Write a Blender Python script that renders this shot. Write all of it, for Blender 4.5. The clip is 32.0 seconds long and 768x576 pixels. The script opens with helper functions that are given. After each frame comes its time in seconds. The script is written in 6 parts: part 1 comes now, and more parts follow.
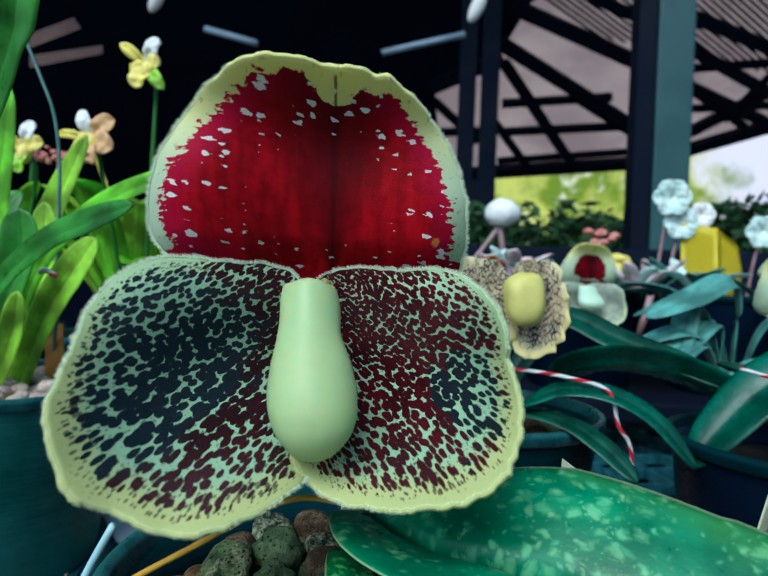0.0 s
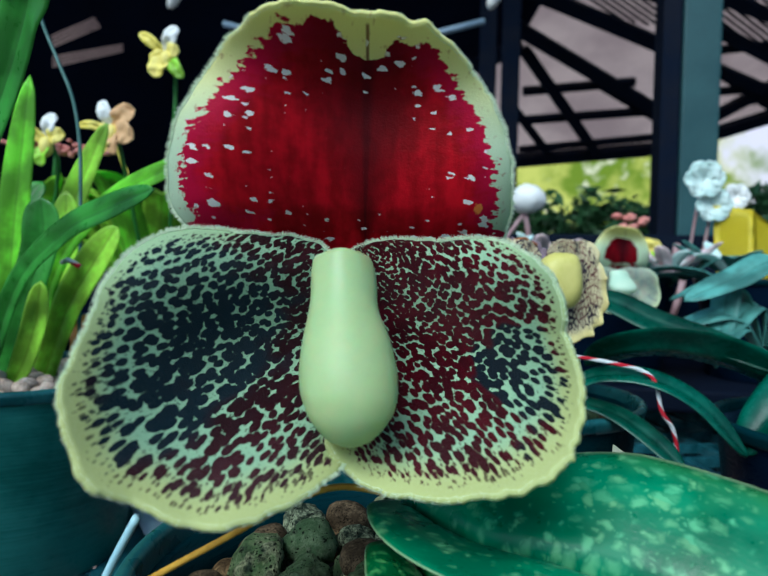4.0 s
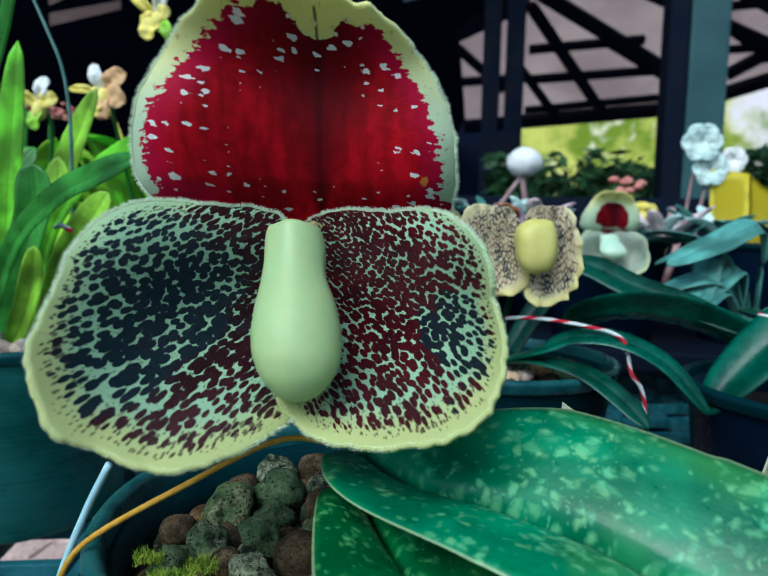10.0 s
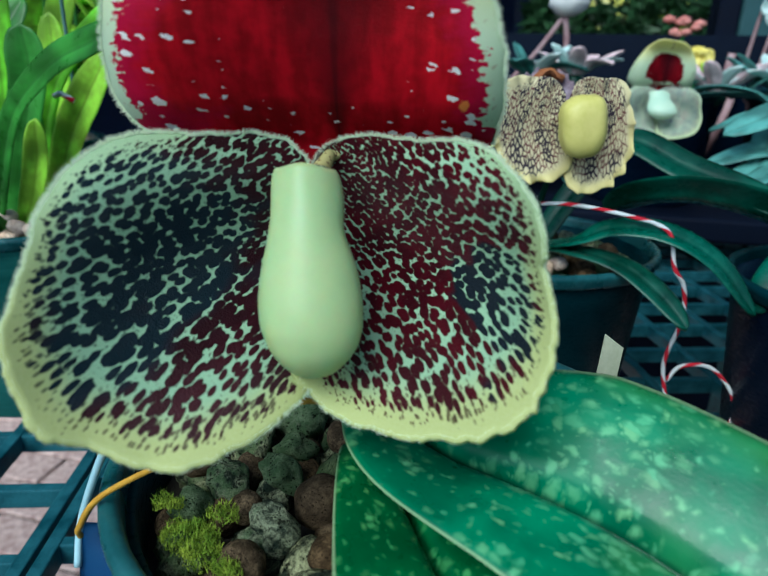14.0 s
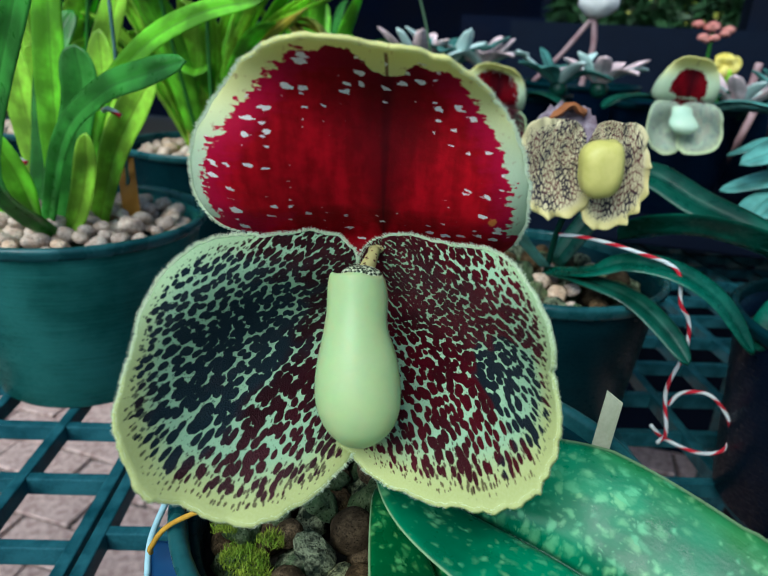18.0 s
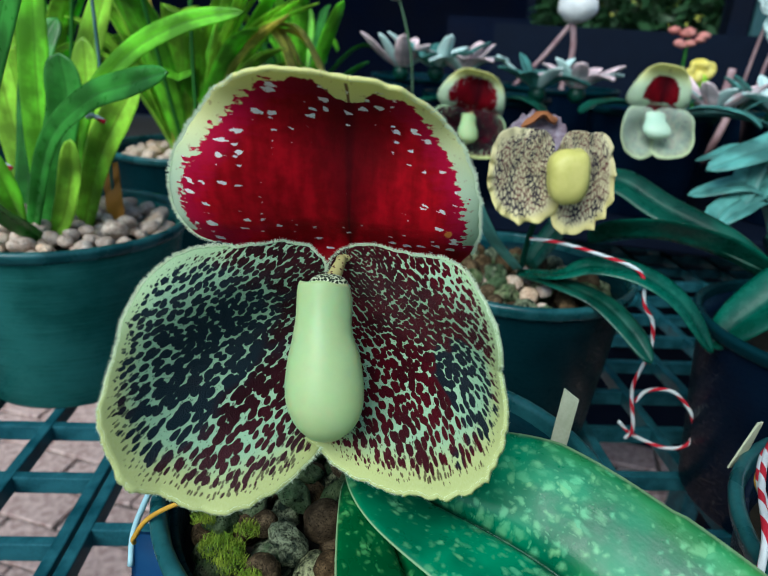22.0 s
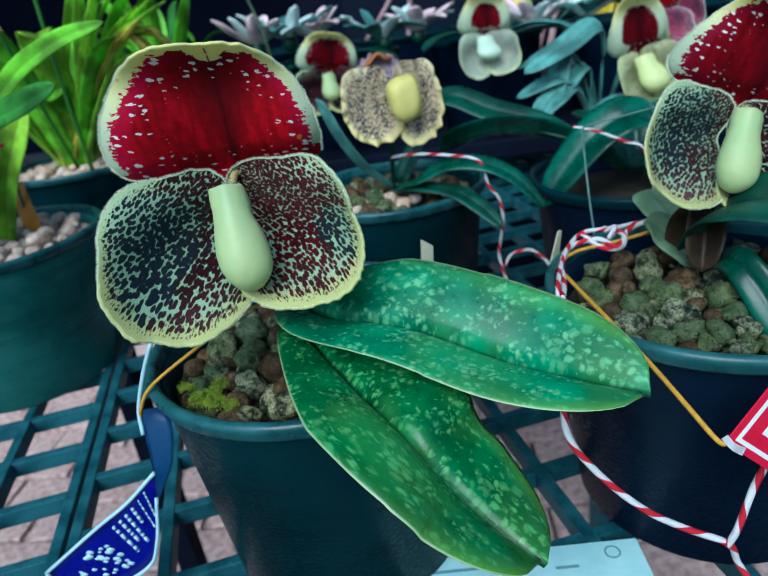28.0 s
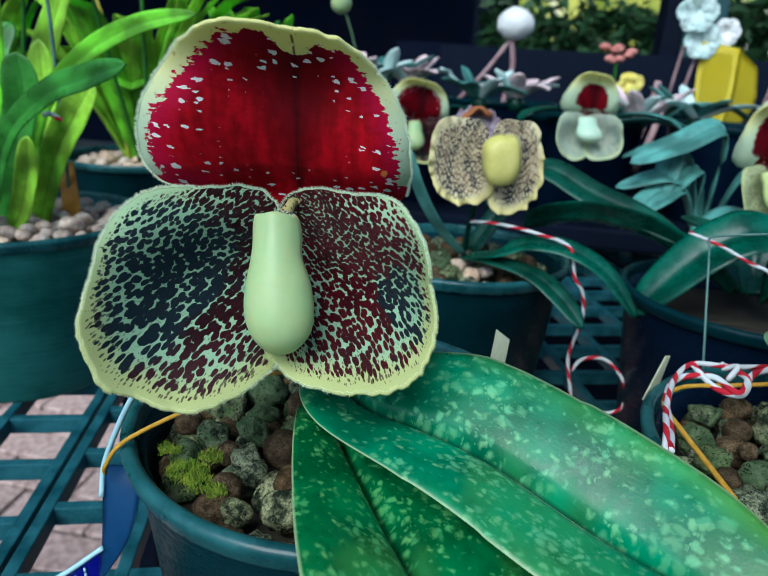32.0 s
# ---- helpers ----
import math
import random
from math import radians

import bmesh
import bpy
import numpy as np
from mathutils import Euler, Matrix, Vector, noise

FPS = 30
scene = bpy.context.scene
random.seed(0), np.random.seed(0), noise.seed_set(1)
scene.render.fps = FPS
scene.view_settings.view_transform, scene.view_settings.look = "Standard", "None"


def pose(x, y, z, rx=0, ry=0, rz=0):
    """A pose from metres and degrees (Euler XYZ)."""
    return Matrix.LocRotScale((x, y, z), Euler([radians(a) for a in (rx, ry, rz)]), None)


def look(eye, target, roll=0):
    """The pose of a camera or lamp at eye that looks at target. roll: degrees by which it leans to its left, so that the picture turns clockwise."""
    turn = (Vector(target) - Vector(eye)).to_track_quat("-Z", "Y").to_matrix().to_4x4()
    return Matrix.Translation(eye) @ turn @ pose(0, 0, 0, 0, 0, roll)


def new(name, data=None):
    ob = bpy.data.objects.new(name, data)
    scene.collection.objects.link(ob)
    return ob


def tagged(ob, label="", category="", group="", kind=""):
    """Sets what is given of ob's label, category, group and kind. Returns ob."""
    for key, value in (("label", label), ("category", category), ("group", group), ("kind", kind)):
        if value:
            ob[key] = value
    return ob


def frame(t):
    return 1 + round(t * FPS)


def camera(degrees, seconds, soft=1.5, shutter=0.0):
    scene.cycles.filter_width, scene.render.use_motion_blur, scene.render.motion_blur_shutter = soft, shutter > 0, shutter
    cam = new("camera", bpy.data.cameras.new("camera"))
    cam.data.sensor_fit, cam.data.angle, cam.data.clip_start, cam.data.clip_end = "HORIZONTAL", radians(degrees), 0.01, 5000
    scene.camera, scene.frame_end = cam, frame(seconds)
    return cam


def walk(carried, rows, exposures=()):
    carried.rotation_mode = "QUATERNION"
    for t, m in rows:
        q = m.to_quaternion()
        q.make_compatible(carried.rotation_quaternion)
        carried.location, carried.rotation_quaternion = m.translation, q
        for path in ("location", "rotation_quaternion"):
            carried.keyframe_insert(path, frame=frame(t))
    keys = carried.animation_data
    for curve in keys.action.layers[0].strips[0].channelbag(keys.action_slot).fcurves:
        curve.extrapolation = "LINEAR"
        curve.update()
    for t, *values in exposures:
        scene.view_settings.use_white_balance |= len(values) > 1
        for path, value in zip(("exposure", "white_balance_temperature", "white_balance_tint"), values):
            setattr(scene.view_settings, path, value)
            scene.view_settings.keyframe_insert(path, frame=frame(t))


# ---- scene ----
cam = camera(63.5, 32.0, 0.8)

def view(x, y, z, yaw, pitch, roll):
    """The camera's pose at (x, y, z): yaw to the left of +y, pitch upwards, roll as look() takes it; degrees."""
    a, b = radians(yaw), radians(pitch)
    ahead = Vector((-math.sin(a) * math.cos(b), math.cos(a) * math.cos(b), math.sin(b)))
    return look((x, y, z), Vector((x, y, z)) + ahead, roll)


PATH = [
    (0, 0.01878, 0.01122, 0.14793, 9.203, -0.791, 2.204),
    (0.5, 0.02055, 0.01035, 0.14540, 9.270, -0.921, 1.992),
    (1, 0.02245, 0.01454, 0.14392, 9.547, -1.131, 1.698),
    (1.5, 0.02494, 0.02382, 0.14293, 10.553, -1.870, 2.146),
    (2, 0.01685, 0.02538, 0.14788, 10.927, -1.517, 1.192),
    (2.5, 0.01176, 0.02671, 0.14508, 11.344, -1.862, 1.203),
    (4.5, 0.01654, 0.01771, 0.14412, 11.013, -1.491, 1.422),
    (5, 0.01811, 0.01734, 0.14602, 10.607, -1.572, 1.820),
    (5.5, 0.01733, 0.01817, 0.14378, 10.718, -1.754, 1.716),
    (6, 0.01822, 0.01881, 0.14607, 10.892, -1.603, 1.633),
    (6.5, 0.01880, 0.01925, 0.14367, 11.031, -1.908, 1.598),
    (7, 0.01993, 0.02040, 0.14360, 11.019, -1.982, 1.429),
    (7.5, 0.02072, 0.02063, 0.14557, 11.263, -1.772, 1.458),
    (8, 0.02294, 0.01925, 0.14728, 11.318, -1.551, 1.512),
    (8.5, 0.02272, 0.01764, 0.14751, 11.736, -1.572, 1.209),
    (9, 0.02337, 0.01544, 0.14771, 11.822, -1.781, 1.281),
    (9.5, 0.02532, 0.01320, 0.14786, 11.798, -2.046, 1.470),
    (10, 0.02541, 0.01412, 0.14557, 11.494, -4.994, 1.346),
    (10.5, 0.02513, 0.01213, 0.15443, 11.540, -8.291, 1.362),
    (11, 0.02254, 0.01262, 0.16612, 9.461, -10.293, 1.944),
    (11.5, 0.01967, 0.00794, 0.16509, 7.707, -11.445, 4.322),
    (12, 0.02250, 0.00858, 0.16049, 6.277, -13.975, 3.452),
    (12.5, 0.02293, 0.01346, 0.16988, 7.057, -15.743, 3.067),
    (13, 0.02421, 0.02080, 0.16364, 8.143, -18.231, 1.981),
    (13.5, 0.02126, 0.03036, 0.15886, 11.111, -19.297, 1.407),
    (14, 0.02068, 0.03225, 0.16009, 13.459, -19.449, 1.371),
    (14.5, 0.02104, 0.03260, 0.15961, 14.284, -20.578, 1.915),
    (16.5, 0.02342, 0.02258, 0.17930, 15.098, -22.021, 2.674),
    (17, 0.02117, 0.02444, 0.17809, 14.944, -22.308, 3.063),
    (17.5, 0.01983, 0.02349, 0.18228, 14.771, -21.632, 3.080),
    (18, 0.01856, 0.02132, 0.18350, 14.786, -21.690, 3.181),
    (18.5, 0.01984, 0.02266, 0.18519, 14.428, -21.523, 3.281),
    (19, 0.02085, 0.02198, 0.18576, 14.279, -21.624, 3.501),
    (19.5, 0.01878, 0.02216, 0.18614, 14.207, -21.622, 3.644),
    (20, 0.02094, 0.02107, 0.18806, 13.843, -21.606, 3.681),
    (20.5, 0.02153, 0.01900, 0.18711, 13.638, -21.742, 3.673),
    (21, 0.02421, 0.01736, 0.18687, 13.345, -21.709, 3.646),
    (21.5, 0.02428, 0.01687, 0.19091, 13.624, -21.347, 3.558),
    (22, 0.02473, 0.01449, 0.18852, 13.558, -21.686, 3.508),
    (22.5, 0.02566, 0.01262, 0.18852, 13.145, -21.802, 3.474),
    (23, 0.02562, 0.01094, 0.18770, 13.042, -22.032, 3.324),
    (23.5, 0.02874, 0.00267, 0.18620, 11.292, -21.899, 1.042),
    (24, 0.03157, -0.01696, 0.18650, 9.310, -22.150, -1.884),
    (24.5, 0.03839, -0.03428, 0.19175, 7.270, -21.699, -5.171),
    (25, 0.03917, -0.04345, 0.18910, 6.460, -22.485, -6.844),
    (25.5, 0.03839, -0.04611, 0.18515, 6.393, -23.506, -7.373),
    (27.5, 0.04292, -0.05034, 0.18725, 6.379, -23.933, -8.728),
    (28, 0.04569, -0.04853, 0.18546, 6.088, -24.234, -8.317),
    (28.5, 0.04441, -0.04457, 0.18501, 6.311, -24.364, -7.596),
    (29, 0.04366, -0.04346, 0.18360, 6.339, -24.423, -6.693),
    (29.5, 0.04431, -0.04394, 0.18280, 5.912, -24.604, -6.117),
    (30, 0.04523, -0.04151, 0.18305, 6.110, -24.657, -6.229),
    (30.5, 0.04526, -0.03990, 0.18582, 6.218, -24.743, -3.661),
    (31, 0.03446, -0.04098, 0.19092, 6.473, -24.395, 0.117),
    (31.5, 0.02810, -0.01725, 0.19241, 8.647, -23.023, 2.782),
    (32, 0.03331, -0.00738, 0.17660, 9.459, -19.317, 3.424),
]
walk(cam, [(r[0], view(*r[1:])) for r in PATH], [(0, 0.52, 5560, 3), (14, 0.52, 5640, 3), (18, 0.56, 5850, 4), (23, 0.56, 5850, 4), (26, 0.58, 5450, 7), (30.5, 0.58, 5420, 7), (32, 0.56, 5680, 6)])
cam.data.dof.use_dof = True
cam.data.dof.focus_distance = 0.136
cam.data.dof.aperture_fstop = 26.0

# ---- sky and sun ----
world = bpy.data.worlds.new("world")
scene.world = world
world.use_nodes = True
wt = world.node_tree
sky = wt.nodes.new("ShaderNodeTexSky")
sky.sky_type = "NISHITA"
sky.sun_disc = False
sky.sun_elevation = radians(46)
sky.sun_rotation = radians(196)
bg = wt.nodes["Background"]
wt.links.new(sky.outputs[0], bg.inputs[0])
bg.inputs[1].default_value = 0.10
sun = new("sun", bpy.data.lights.new("sun", "SUN"))
sun.data.energy = 2.3
sun.data.angle = radians(40)
sun.data.color = (1.0, 0.97, 0.9)
sun.matrix_world = look((-0.5, -1.45, 1.75), (0, 0.1, 0.1))


# ---- building helpers: lengths in centimetres ----
CM = 0.01


def thing(name, at=(0, 0, 0), label="", category="", group="", kind=""):
    e = new(name)
    e.empty_display_size = 0.01
    e.location = Vector(at) * CM
    return tagged(e, label, category, group, kind)


def part(name, bm, material, parent=None, label="", smooth=True, matrix=None):
    """Links a bmesh in centimetres as one mesh, in the frame of its parent."""
    me = bpy.data.meshes.new(name)
    for f in bm.faces:
        f.smooth = smooth
    bm.to_mesh(me)
    bm.free()
    me.transform(Matrix.Diagonal((CM, CM, CM, 1)))
    me.materials.append(material)
    ob = new(name, me)
    ob.parent = parent
    if matrix is not None:
        m = matrix.copy()
        m.translation *= CM
        ob.matrix_basis = m
    if label:
        ob["label"] = label
    return ob


def shared(name, me, parent, m):
    ob = new(name, me)
    ob.parent = parent
    m = m.copy()
    m.translation *= CM
    ob.matrix_basis = m
    return ob


def mesh_of(name, bm, material, smooth=True):
    me = bpy.data.meshes.new(name)
    for f in bm.faces:
        f.smooth = smooth
    bm.to_mesh(me)
    bm.free()
    me.transform(Matrix.Diagonal((CM, CM, CM, 1)))
    me.materials.append(material)
    return me


def grid_faces(bm, rows, closed=False):
    """Quads between rows of vertices of the same length."""
    out = []
    for r0, r1 in zip(rows, rows[1:]):
        k = len(r0)
        for i in range(k if closed else k - 1):
            j = (i + 1) % k
            out.append(bm.faces.new((r0[i], r0[j], r1[j], r1[i])))
    return out


def lathe(profile, seg=64, wob=0.0):
    """A turned body from (radius, height) pairs; the ends are closed where the radius is 0."""
    bm = bmesh.new()
    rows = []
    for r, z in profile:
        rows.append([bm.verts.new((r * math.cos(2 * math.pi * i / seg), r * math.sin(2 * math.pi * i / seg), z + wob * math.sin(3 * 2 * math.pi * i / seg))) for i in range(seg)])
    grid_faces(bm, rows, True)
    for row, flip in ((rows[0], True), (rows[-1], False)):
        if (row[0].co - row[seg // 2].co).length < 1e-3:
            bmesh.ops.remove_doubles(bm, verts=row, dist=1e-3)
    bm.normal_update()
    bmesh.ops.recalc_face_normals(bm, faces=bm.faces[:])
    return bm


def box(bm, lo, hi, bevel=0.0):
    c = (Vector(lo) + Vector(hi)) / 2
    s = Vector(hi) - Vector(lo)
    g = bmesh.ops.create_cube(bm, size=1.0, matrix=Matrix.Translation(c) @ Matrix.Diagonal((*s, 1)))
    if bevel:
        es = list({e for v in g["verts"] for e in v.link_edges})
        bmesh.ops.bevel(bm, geom=es, offset=bevel, segments=2, affect="EDGES", profile=0.5)
    return bm


def spline(points, steps):
    """A smooth line through points (Catmull-Rom)."""
    p = [Vector(q) for q in points]
    p = [2 * p[0] - p[1]] + p + [2 * p[-1] - p[-2]]
    out = []
    n = len(p) - 3
    for k in range(steps + 1):
        u = k / steps * n
        i = min(int(u), n - 1)
        t = u - i
        a, b, c, d = p[i:i + 4]
        out.append(0.5 * ((2 * b) + (c - a) * t + (2 * a - 5 * b + 4 * c - d) * t * t + (3 * b - a - 3 * c + d) * t ** 3))
    return out


def tube(line, radius, seg=8, bm=None, end=None, spin=0.0):
    """A round rod along a line; the radius may be a number or a function of 0..1. Gives UVs along (u) and round (v)."""
    bm = bm or bmesh.new()
    uv = bm.loops.layers.uv.get("UVMap") or bm.loops.layers.uv.new("UVMap")
    rows = []
    n = len(line)
    up = Vector((0, 0, 1))
    length = [0.0]
    for k in range(1, n):
        length.append(length[-1] + (line[k] - line[k - 1]).length)
    side = None
    for k, p in enumerate(line):
        d = (line[min(k + 1, n - 1)] - line[max(k - 1, 0)]).normalized()
        if side is None:
            side = d.cross(up)
            if side.length < 0.1:
                side = d.cross(Vector((1, 0, 0)))
        side = (side - d * side.dot(d)).normalized()
        other = d.cross(side)
        r = radius(k / (n - 1)) if callable(radius) else radius
        rows.append([bm.verts.new(p + r * (math.cos(2 * math.pi * i / seg) * side + math.sin(2 * math.pi * i / seg) * other)) for i in range(seg)])
    for k in range(n - 1):
        for i in range(seg):
            j = (i + 1) % seg
            f = bm.faces.new((rows[k][i], rows[k][j], rows[k + 1][j], rows[k + 1][i]))
            for lp, (kk, ii) in zip(f.loops, ((k, i), (k, i + 1), (k + 1, i + 1), (k + 1, i))):
                lp[uv].uv = (length[kk], ii / seg)
    for row in (rows[0], rows[-1]):
        f = bm.faces.new(row if row is rows[-1] else row[::-1])
        for lp in f.loops:
            lp[uv].uv = (0, 0)
    return bm


# ---- materials ----
class Nodes:
    """A material with short calls for its nodes."""

    def __init__(self, name, rough=0.5, spec=0.5, metal=0.0):
        self.m = bpy.data.materials.new(name)
        self.m.use_nodes = True
        self.t = self.m.node_tree
        self.b = self.t.nodes["Principled BSDF"]
        self.set("Roughness", rough).set("Specular IOR Level", spec).set("Metallic", metal)

    def put(self, socket, v):
        if isinstance(v, bpy.types.NodeSocket):
            self.t.links.new(v, socket)
        elif v is not None:
            if hasattr(socket.default_value, "__len__") and not hasattr(v, "__len__"):
                v = (v,) * len(socket.default_value)
            if hasattr(socket.default_value, "__len__") and len(socket.default_value) == 4 and len(v) == 3:
                v = (*v, 1)
            socket.default_value = v

    def set(self, name, v):
        self.put(self.b.inputs[name], v)
        return self

    def math(self, op, a, b=None, c=None, clamp=False):
        n = self.t.nodes.new("ShaderNodeMath")
        n.operation, n.use_clamp = op, clamp
        for s, v in zip(n.inputs, (a, b, c)):
            self.put(s, v)
        return n.outputs[0]

    def mix(self, f, a, b, mode="MIX"):
        n = self.t.nodes.new("ShaderNodeMix")
        n.data_type, n.blend_type = "RGBA", mode
        n.clamp_factor = True
        self.put(n.inputs[0], f)
        self.put(n.inputs[6], a)
        self.put(n.inputs[7], b)
        return n.outputs[2]

    def ramp(self, v, lo, hi, a=0.0, b=1.0, smooth=True):
        n = self.t.nodes.new("ShaderNodeMapRange")
        n.interpolation_type = "SMOOTHSTEP" if smooth else "LINEAR"
        for s, w in zip(n.inputs, (v, lo, hi, a, b)):
            self.put(s, w)
        return n.outputs[0]

    def uv(self, name):
        n = self.t.nodes.new("ShaderNodeUVMap")
        n.uv_map = name
        s = self.t.nodes.new("ShaderNodeSeparateXYZ")
        self.t.links.new(n.outputs[0], s.inputs[0])
        return s.outputs[0], s.outputs[1]

    def pos(self):
        return self.t.nodes.new("ShaderNodeTexCoord").outputs["Object"]

    def split(self, v):
        s = self.t.nodes.new("ShaderNodeSeparateXYZ")
        self.put(s.inputs[0], v)
        return s.outputs

    def vec(self, x, y, z=0.0):
        n = self.t.nodes.new("ShaderNodeCombineXYZ")
        for s, v in zip(n.inputs, (x, y, z)):
            self.put(s, v)
        return n.outputs[0]

    def vmath(self, op, a, b):
        n = self.t.nodes.new("ShaderNodeVectorMath")
        n.operation = op
        self.put(n.inputs[0], a)
        self.put(n.inputs[1], b)
        return n.outputs[0]

    def noise(self, v, scale, detail=3.0, rough=0.55, color=False, distort=0.0):
        n = self.t.nodes.new("ShaderNodeTexNoise")
        self.put(n.inputs["Vector"], v)
        self.put(n.inputs["Scale"], scale)
        self.put(n.inputs["Detail"], detail)
        self.put(n.inputs["Roughness"], rough)
        self.put(n.inputs["Distortion"], distort)
        return n.outputs[1 if color else 0]

    def cells(self, v, scale=1.0, rand=1.0, feature="F1", out="Distance", flat=True):
        n = self.t.nodes.new("ShaderNodeTexVoronoi")
        n.feature = feature
        n.voronoi_dimensions = "2D" if flat else "3D"
        self.put(n.inputs["Vector"], v)
        self.put(n.inputs["Scale"], scale)
        self.put(n.inputs["Randomness"], rand)
        return n.outputs[out]

    def random(self):
        return self.t.nodes.new("ShaderNodeObjectInfo").outputs["Random"]

    def bump(self, h, strength=0.3, dist=0.001):
        n = self.t.nodes.new("ShaderNodeBump")
        self.put(n.inputs["Strength"], strength)
        self.put(n.inputs["Distance"], dist)
        self.put(n.inputs["Height"], h)
        self.put(self.b.inputs["Normal"], n.outputs[0])
        return self

    def color(self, v):
        self.c = v
        return self.set("Base Color", v)

    def thin(self, f):
        """A share of the light that falls on the back shines through."""
        tr, mx = self.t.nodes.new("ShaderNodeBsdfTranslucent"), self.t.nodes.new("ShaderNodeMixShader")
        self.put(tr.inputs[0], self.c)
        self.put(mx.inputs[0], f)
        self.t.links.new(self.b.outputs[0], mx.inputs[1])
        self.t.links.new(tr.outputs[0], mx.inputs[2])
        self.t.links.new(mx.outputs[0], self.t.nodes["Material Output"].inputs[0])
        return self


def flat_mat(name, a, b, scale=60.0, rough=0.5, bump=0.1, spec=0.3, metal=0.0, detail=4.0):
    """A plain material that varies between two colours at two scales, with fine relief."""
    k = Nodes(name, rough, spec, metal)
    p = k.pos()
    n1, n2 = k.noise(p, scale, detail), k.noise(p, scale * 9, 2.0)
    k.color(k.mix(k.ramp(k.math("MULTIPLY_ADD", n2, 0.3, n1), 0.4, 0.9), a, b))
    k.set("Roughness", k.ramp(n1, 0.3, 0.7, rough * 0.8, min(1, rough * 1.2)))
    k.bump(k.math("MULTIPLY_ADD", n2, 0.6, n1), bump, 0.0006)
    return k.m


PALE, LIME, BURG = (0.275, 0.48, 0.295), (0.46, 0.52, 0.19), (0.030, 0.001, 0.006)


def petal_mat(name, seed, pale=PALE, lime=LIME, dark=BURG, size=1.0, cover=1.0, net=False, slate=None, zone=None, haze=0.0, mid=4.7):
    """Pale green with dark spots that run together inwards and thin out into dots at the margin.
    zone: place and radius of a slate-blue patch among the dark spots, the sky's sheen painted into the colour; haze:
    how far the spots fade to mauve low on the petal."""
    k = Nodes(name, 0.45, 0.13)
    th, r = k.uv("polar")
    f, up = k.uv("edge")
    # the spots stay dense where the petal narrows to the heart
    f = k.math("MULTIPLY", f, k.ramp(r, 0.5, 2.6, 0.35, 1.0))
    rr = k.math("SQRT", k.math("MAXIMUM", r, 0.05))
    v = k.vec(k.math("MULTIPLY", k.math("SUBTRACT", th, mid), k.math("MULTIPLY", k.math("POWER", k.math("MAXIMUM", r, 0.05), 0.75), 11.8 / size)), k.math("ADD", k.math("MULTIPLY", rr, 7.4 / size), k.math("MULTIPLY", r, 5.6 / size)), seed)
    v = k.vmath("ADD", v, (seed * 3.7, seed * 1.3, 0))
    wob = k.noise(v, 0.6, 2.0, color=True)
    v = k.vmath("ADD", v, k.vmath("MULTIPLY", k.vmath("SUBTRACT", wob, (0.5, 0.5, 0.5)), (0.55, 0.55, 0)))
    big = k.noise(v, 0.16, 2.0)
    if net:
        d = k.cells(v, 0.6, 1.0, feature="DISTANCE_TO_EDGE")
        lim = k.math("MULTIPLY_ADD", k.math("SUBTRACT", big, 0.5), 0.4, k.ramp(f, 0.7, 0.97, 0.17, -0.08, smooth=False))
    else:
        d = k.cells(v, 1.0, 0.82)
        # gaps between runs of round spots, longer outwards than across
        gap = k.noise(k.vmath("MULTIPLY", v, (1.0, 0.6, 1.0)), 0.62, 2.0, 0.5)
        lim = k.ramp(f, 0.40, 0.88, 0.605 * cover, 0.42 * cover, smooth=False)
        lim = k.math("SUBTRACT", lim, k.ramp(f, 0.87, 0.98, 0.0, 0.5))
        lim = k.math("ADD", lim, k.math("MULTIPLY", k.math("SUBTRACT", gap, 0.49), 0.62))
        lim = k.math("ADD", lim, k.math("MULTIPLY", k.math("SUBTRACT", big, 0.5), 0.15))
    fine = k.noise(v, 3.5, 2.0)
    lim = k.math("ADD", lim, k.math("MULTIPLY", k.math("SUBTRACT", fine, 0.5), 0.12))
    mask = k.ramp(k.math("SUBTRACT", lim, d), -0.02, 0.04)
    # small dots scattered out to the margin
    dd = k.cells(k.vmath("ADD", v, (5.3, 2.1, 0)), 1.7, 1.0)
    dl = k.math("SUBTRACT", k.ramp(f, 0.70, 0.92, 0.16, 0.30), k.ramp(f, 0.93, 0.985, 0.0, 0.4))
    dl = k.math("ADD", dl, k.math("MULTIPLY", k.math("SUBTRACT", big, 0.52), 0.55))
    dots = k.ramp(k.math("SUBTRACT", dl, dd), 0.0, 0.05, 0.0, 0.75)
    mask = k.math("MAXIMUM", mask, dots) if not net else mask
    grain = k.noise(v, 7.0, 2.0)
    pal = k.mix(k.math("MULTIPLY", k.ramp(f, 0.74, 0.95), k.ramp(up, 0.2, -2.2, 0.25, 1.0)), pale, lime)
    pal = k.mix(k.ramp(grain, 0.35, 0.7, 0.0, 0.15), pal, (0.70, 0.78, 0.56))
    red = k.mix(k.ramp(big, 0.40, 0.62), (dark[0] * 1.9, dark[1] * 1.2, dark[2] * 1.5), dark)
    blue = slate or (dark[0] * 0.45, dark[1] * (2.5 if dark[1] < 0.01 else 0.6), dark[2] * 1.1)
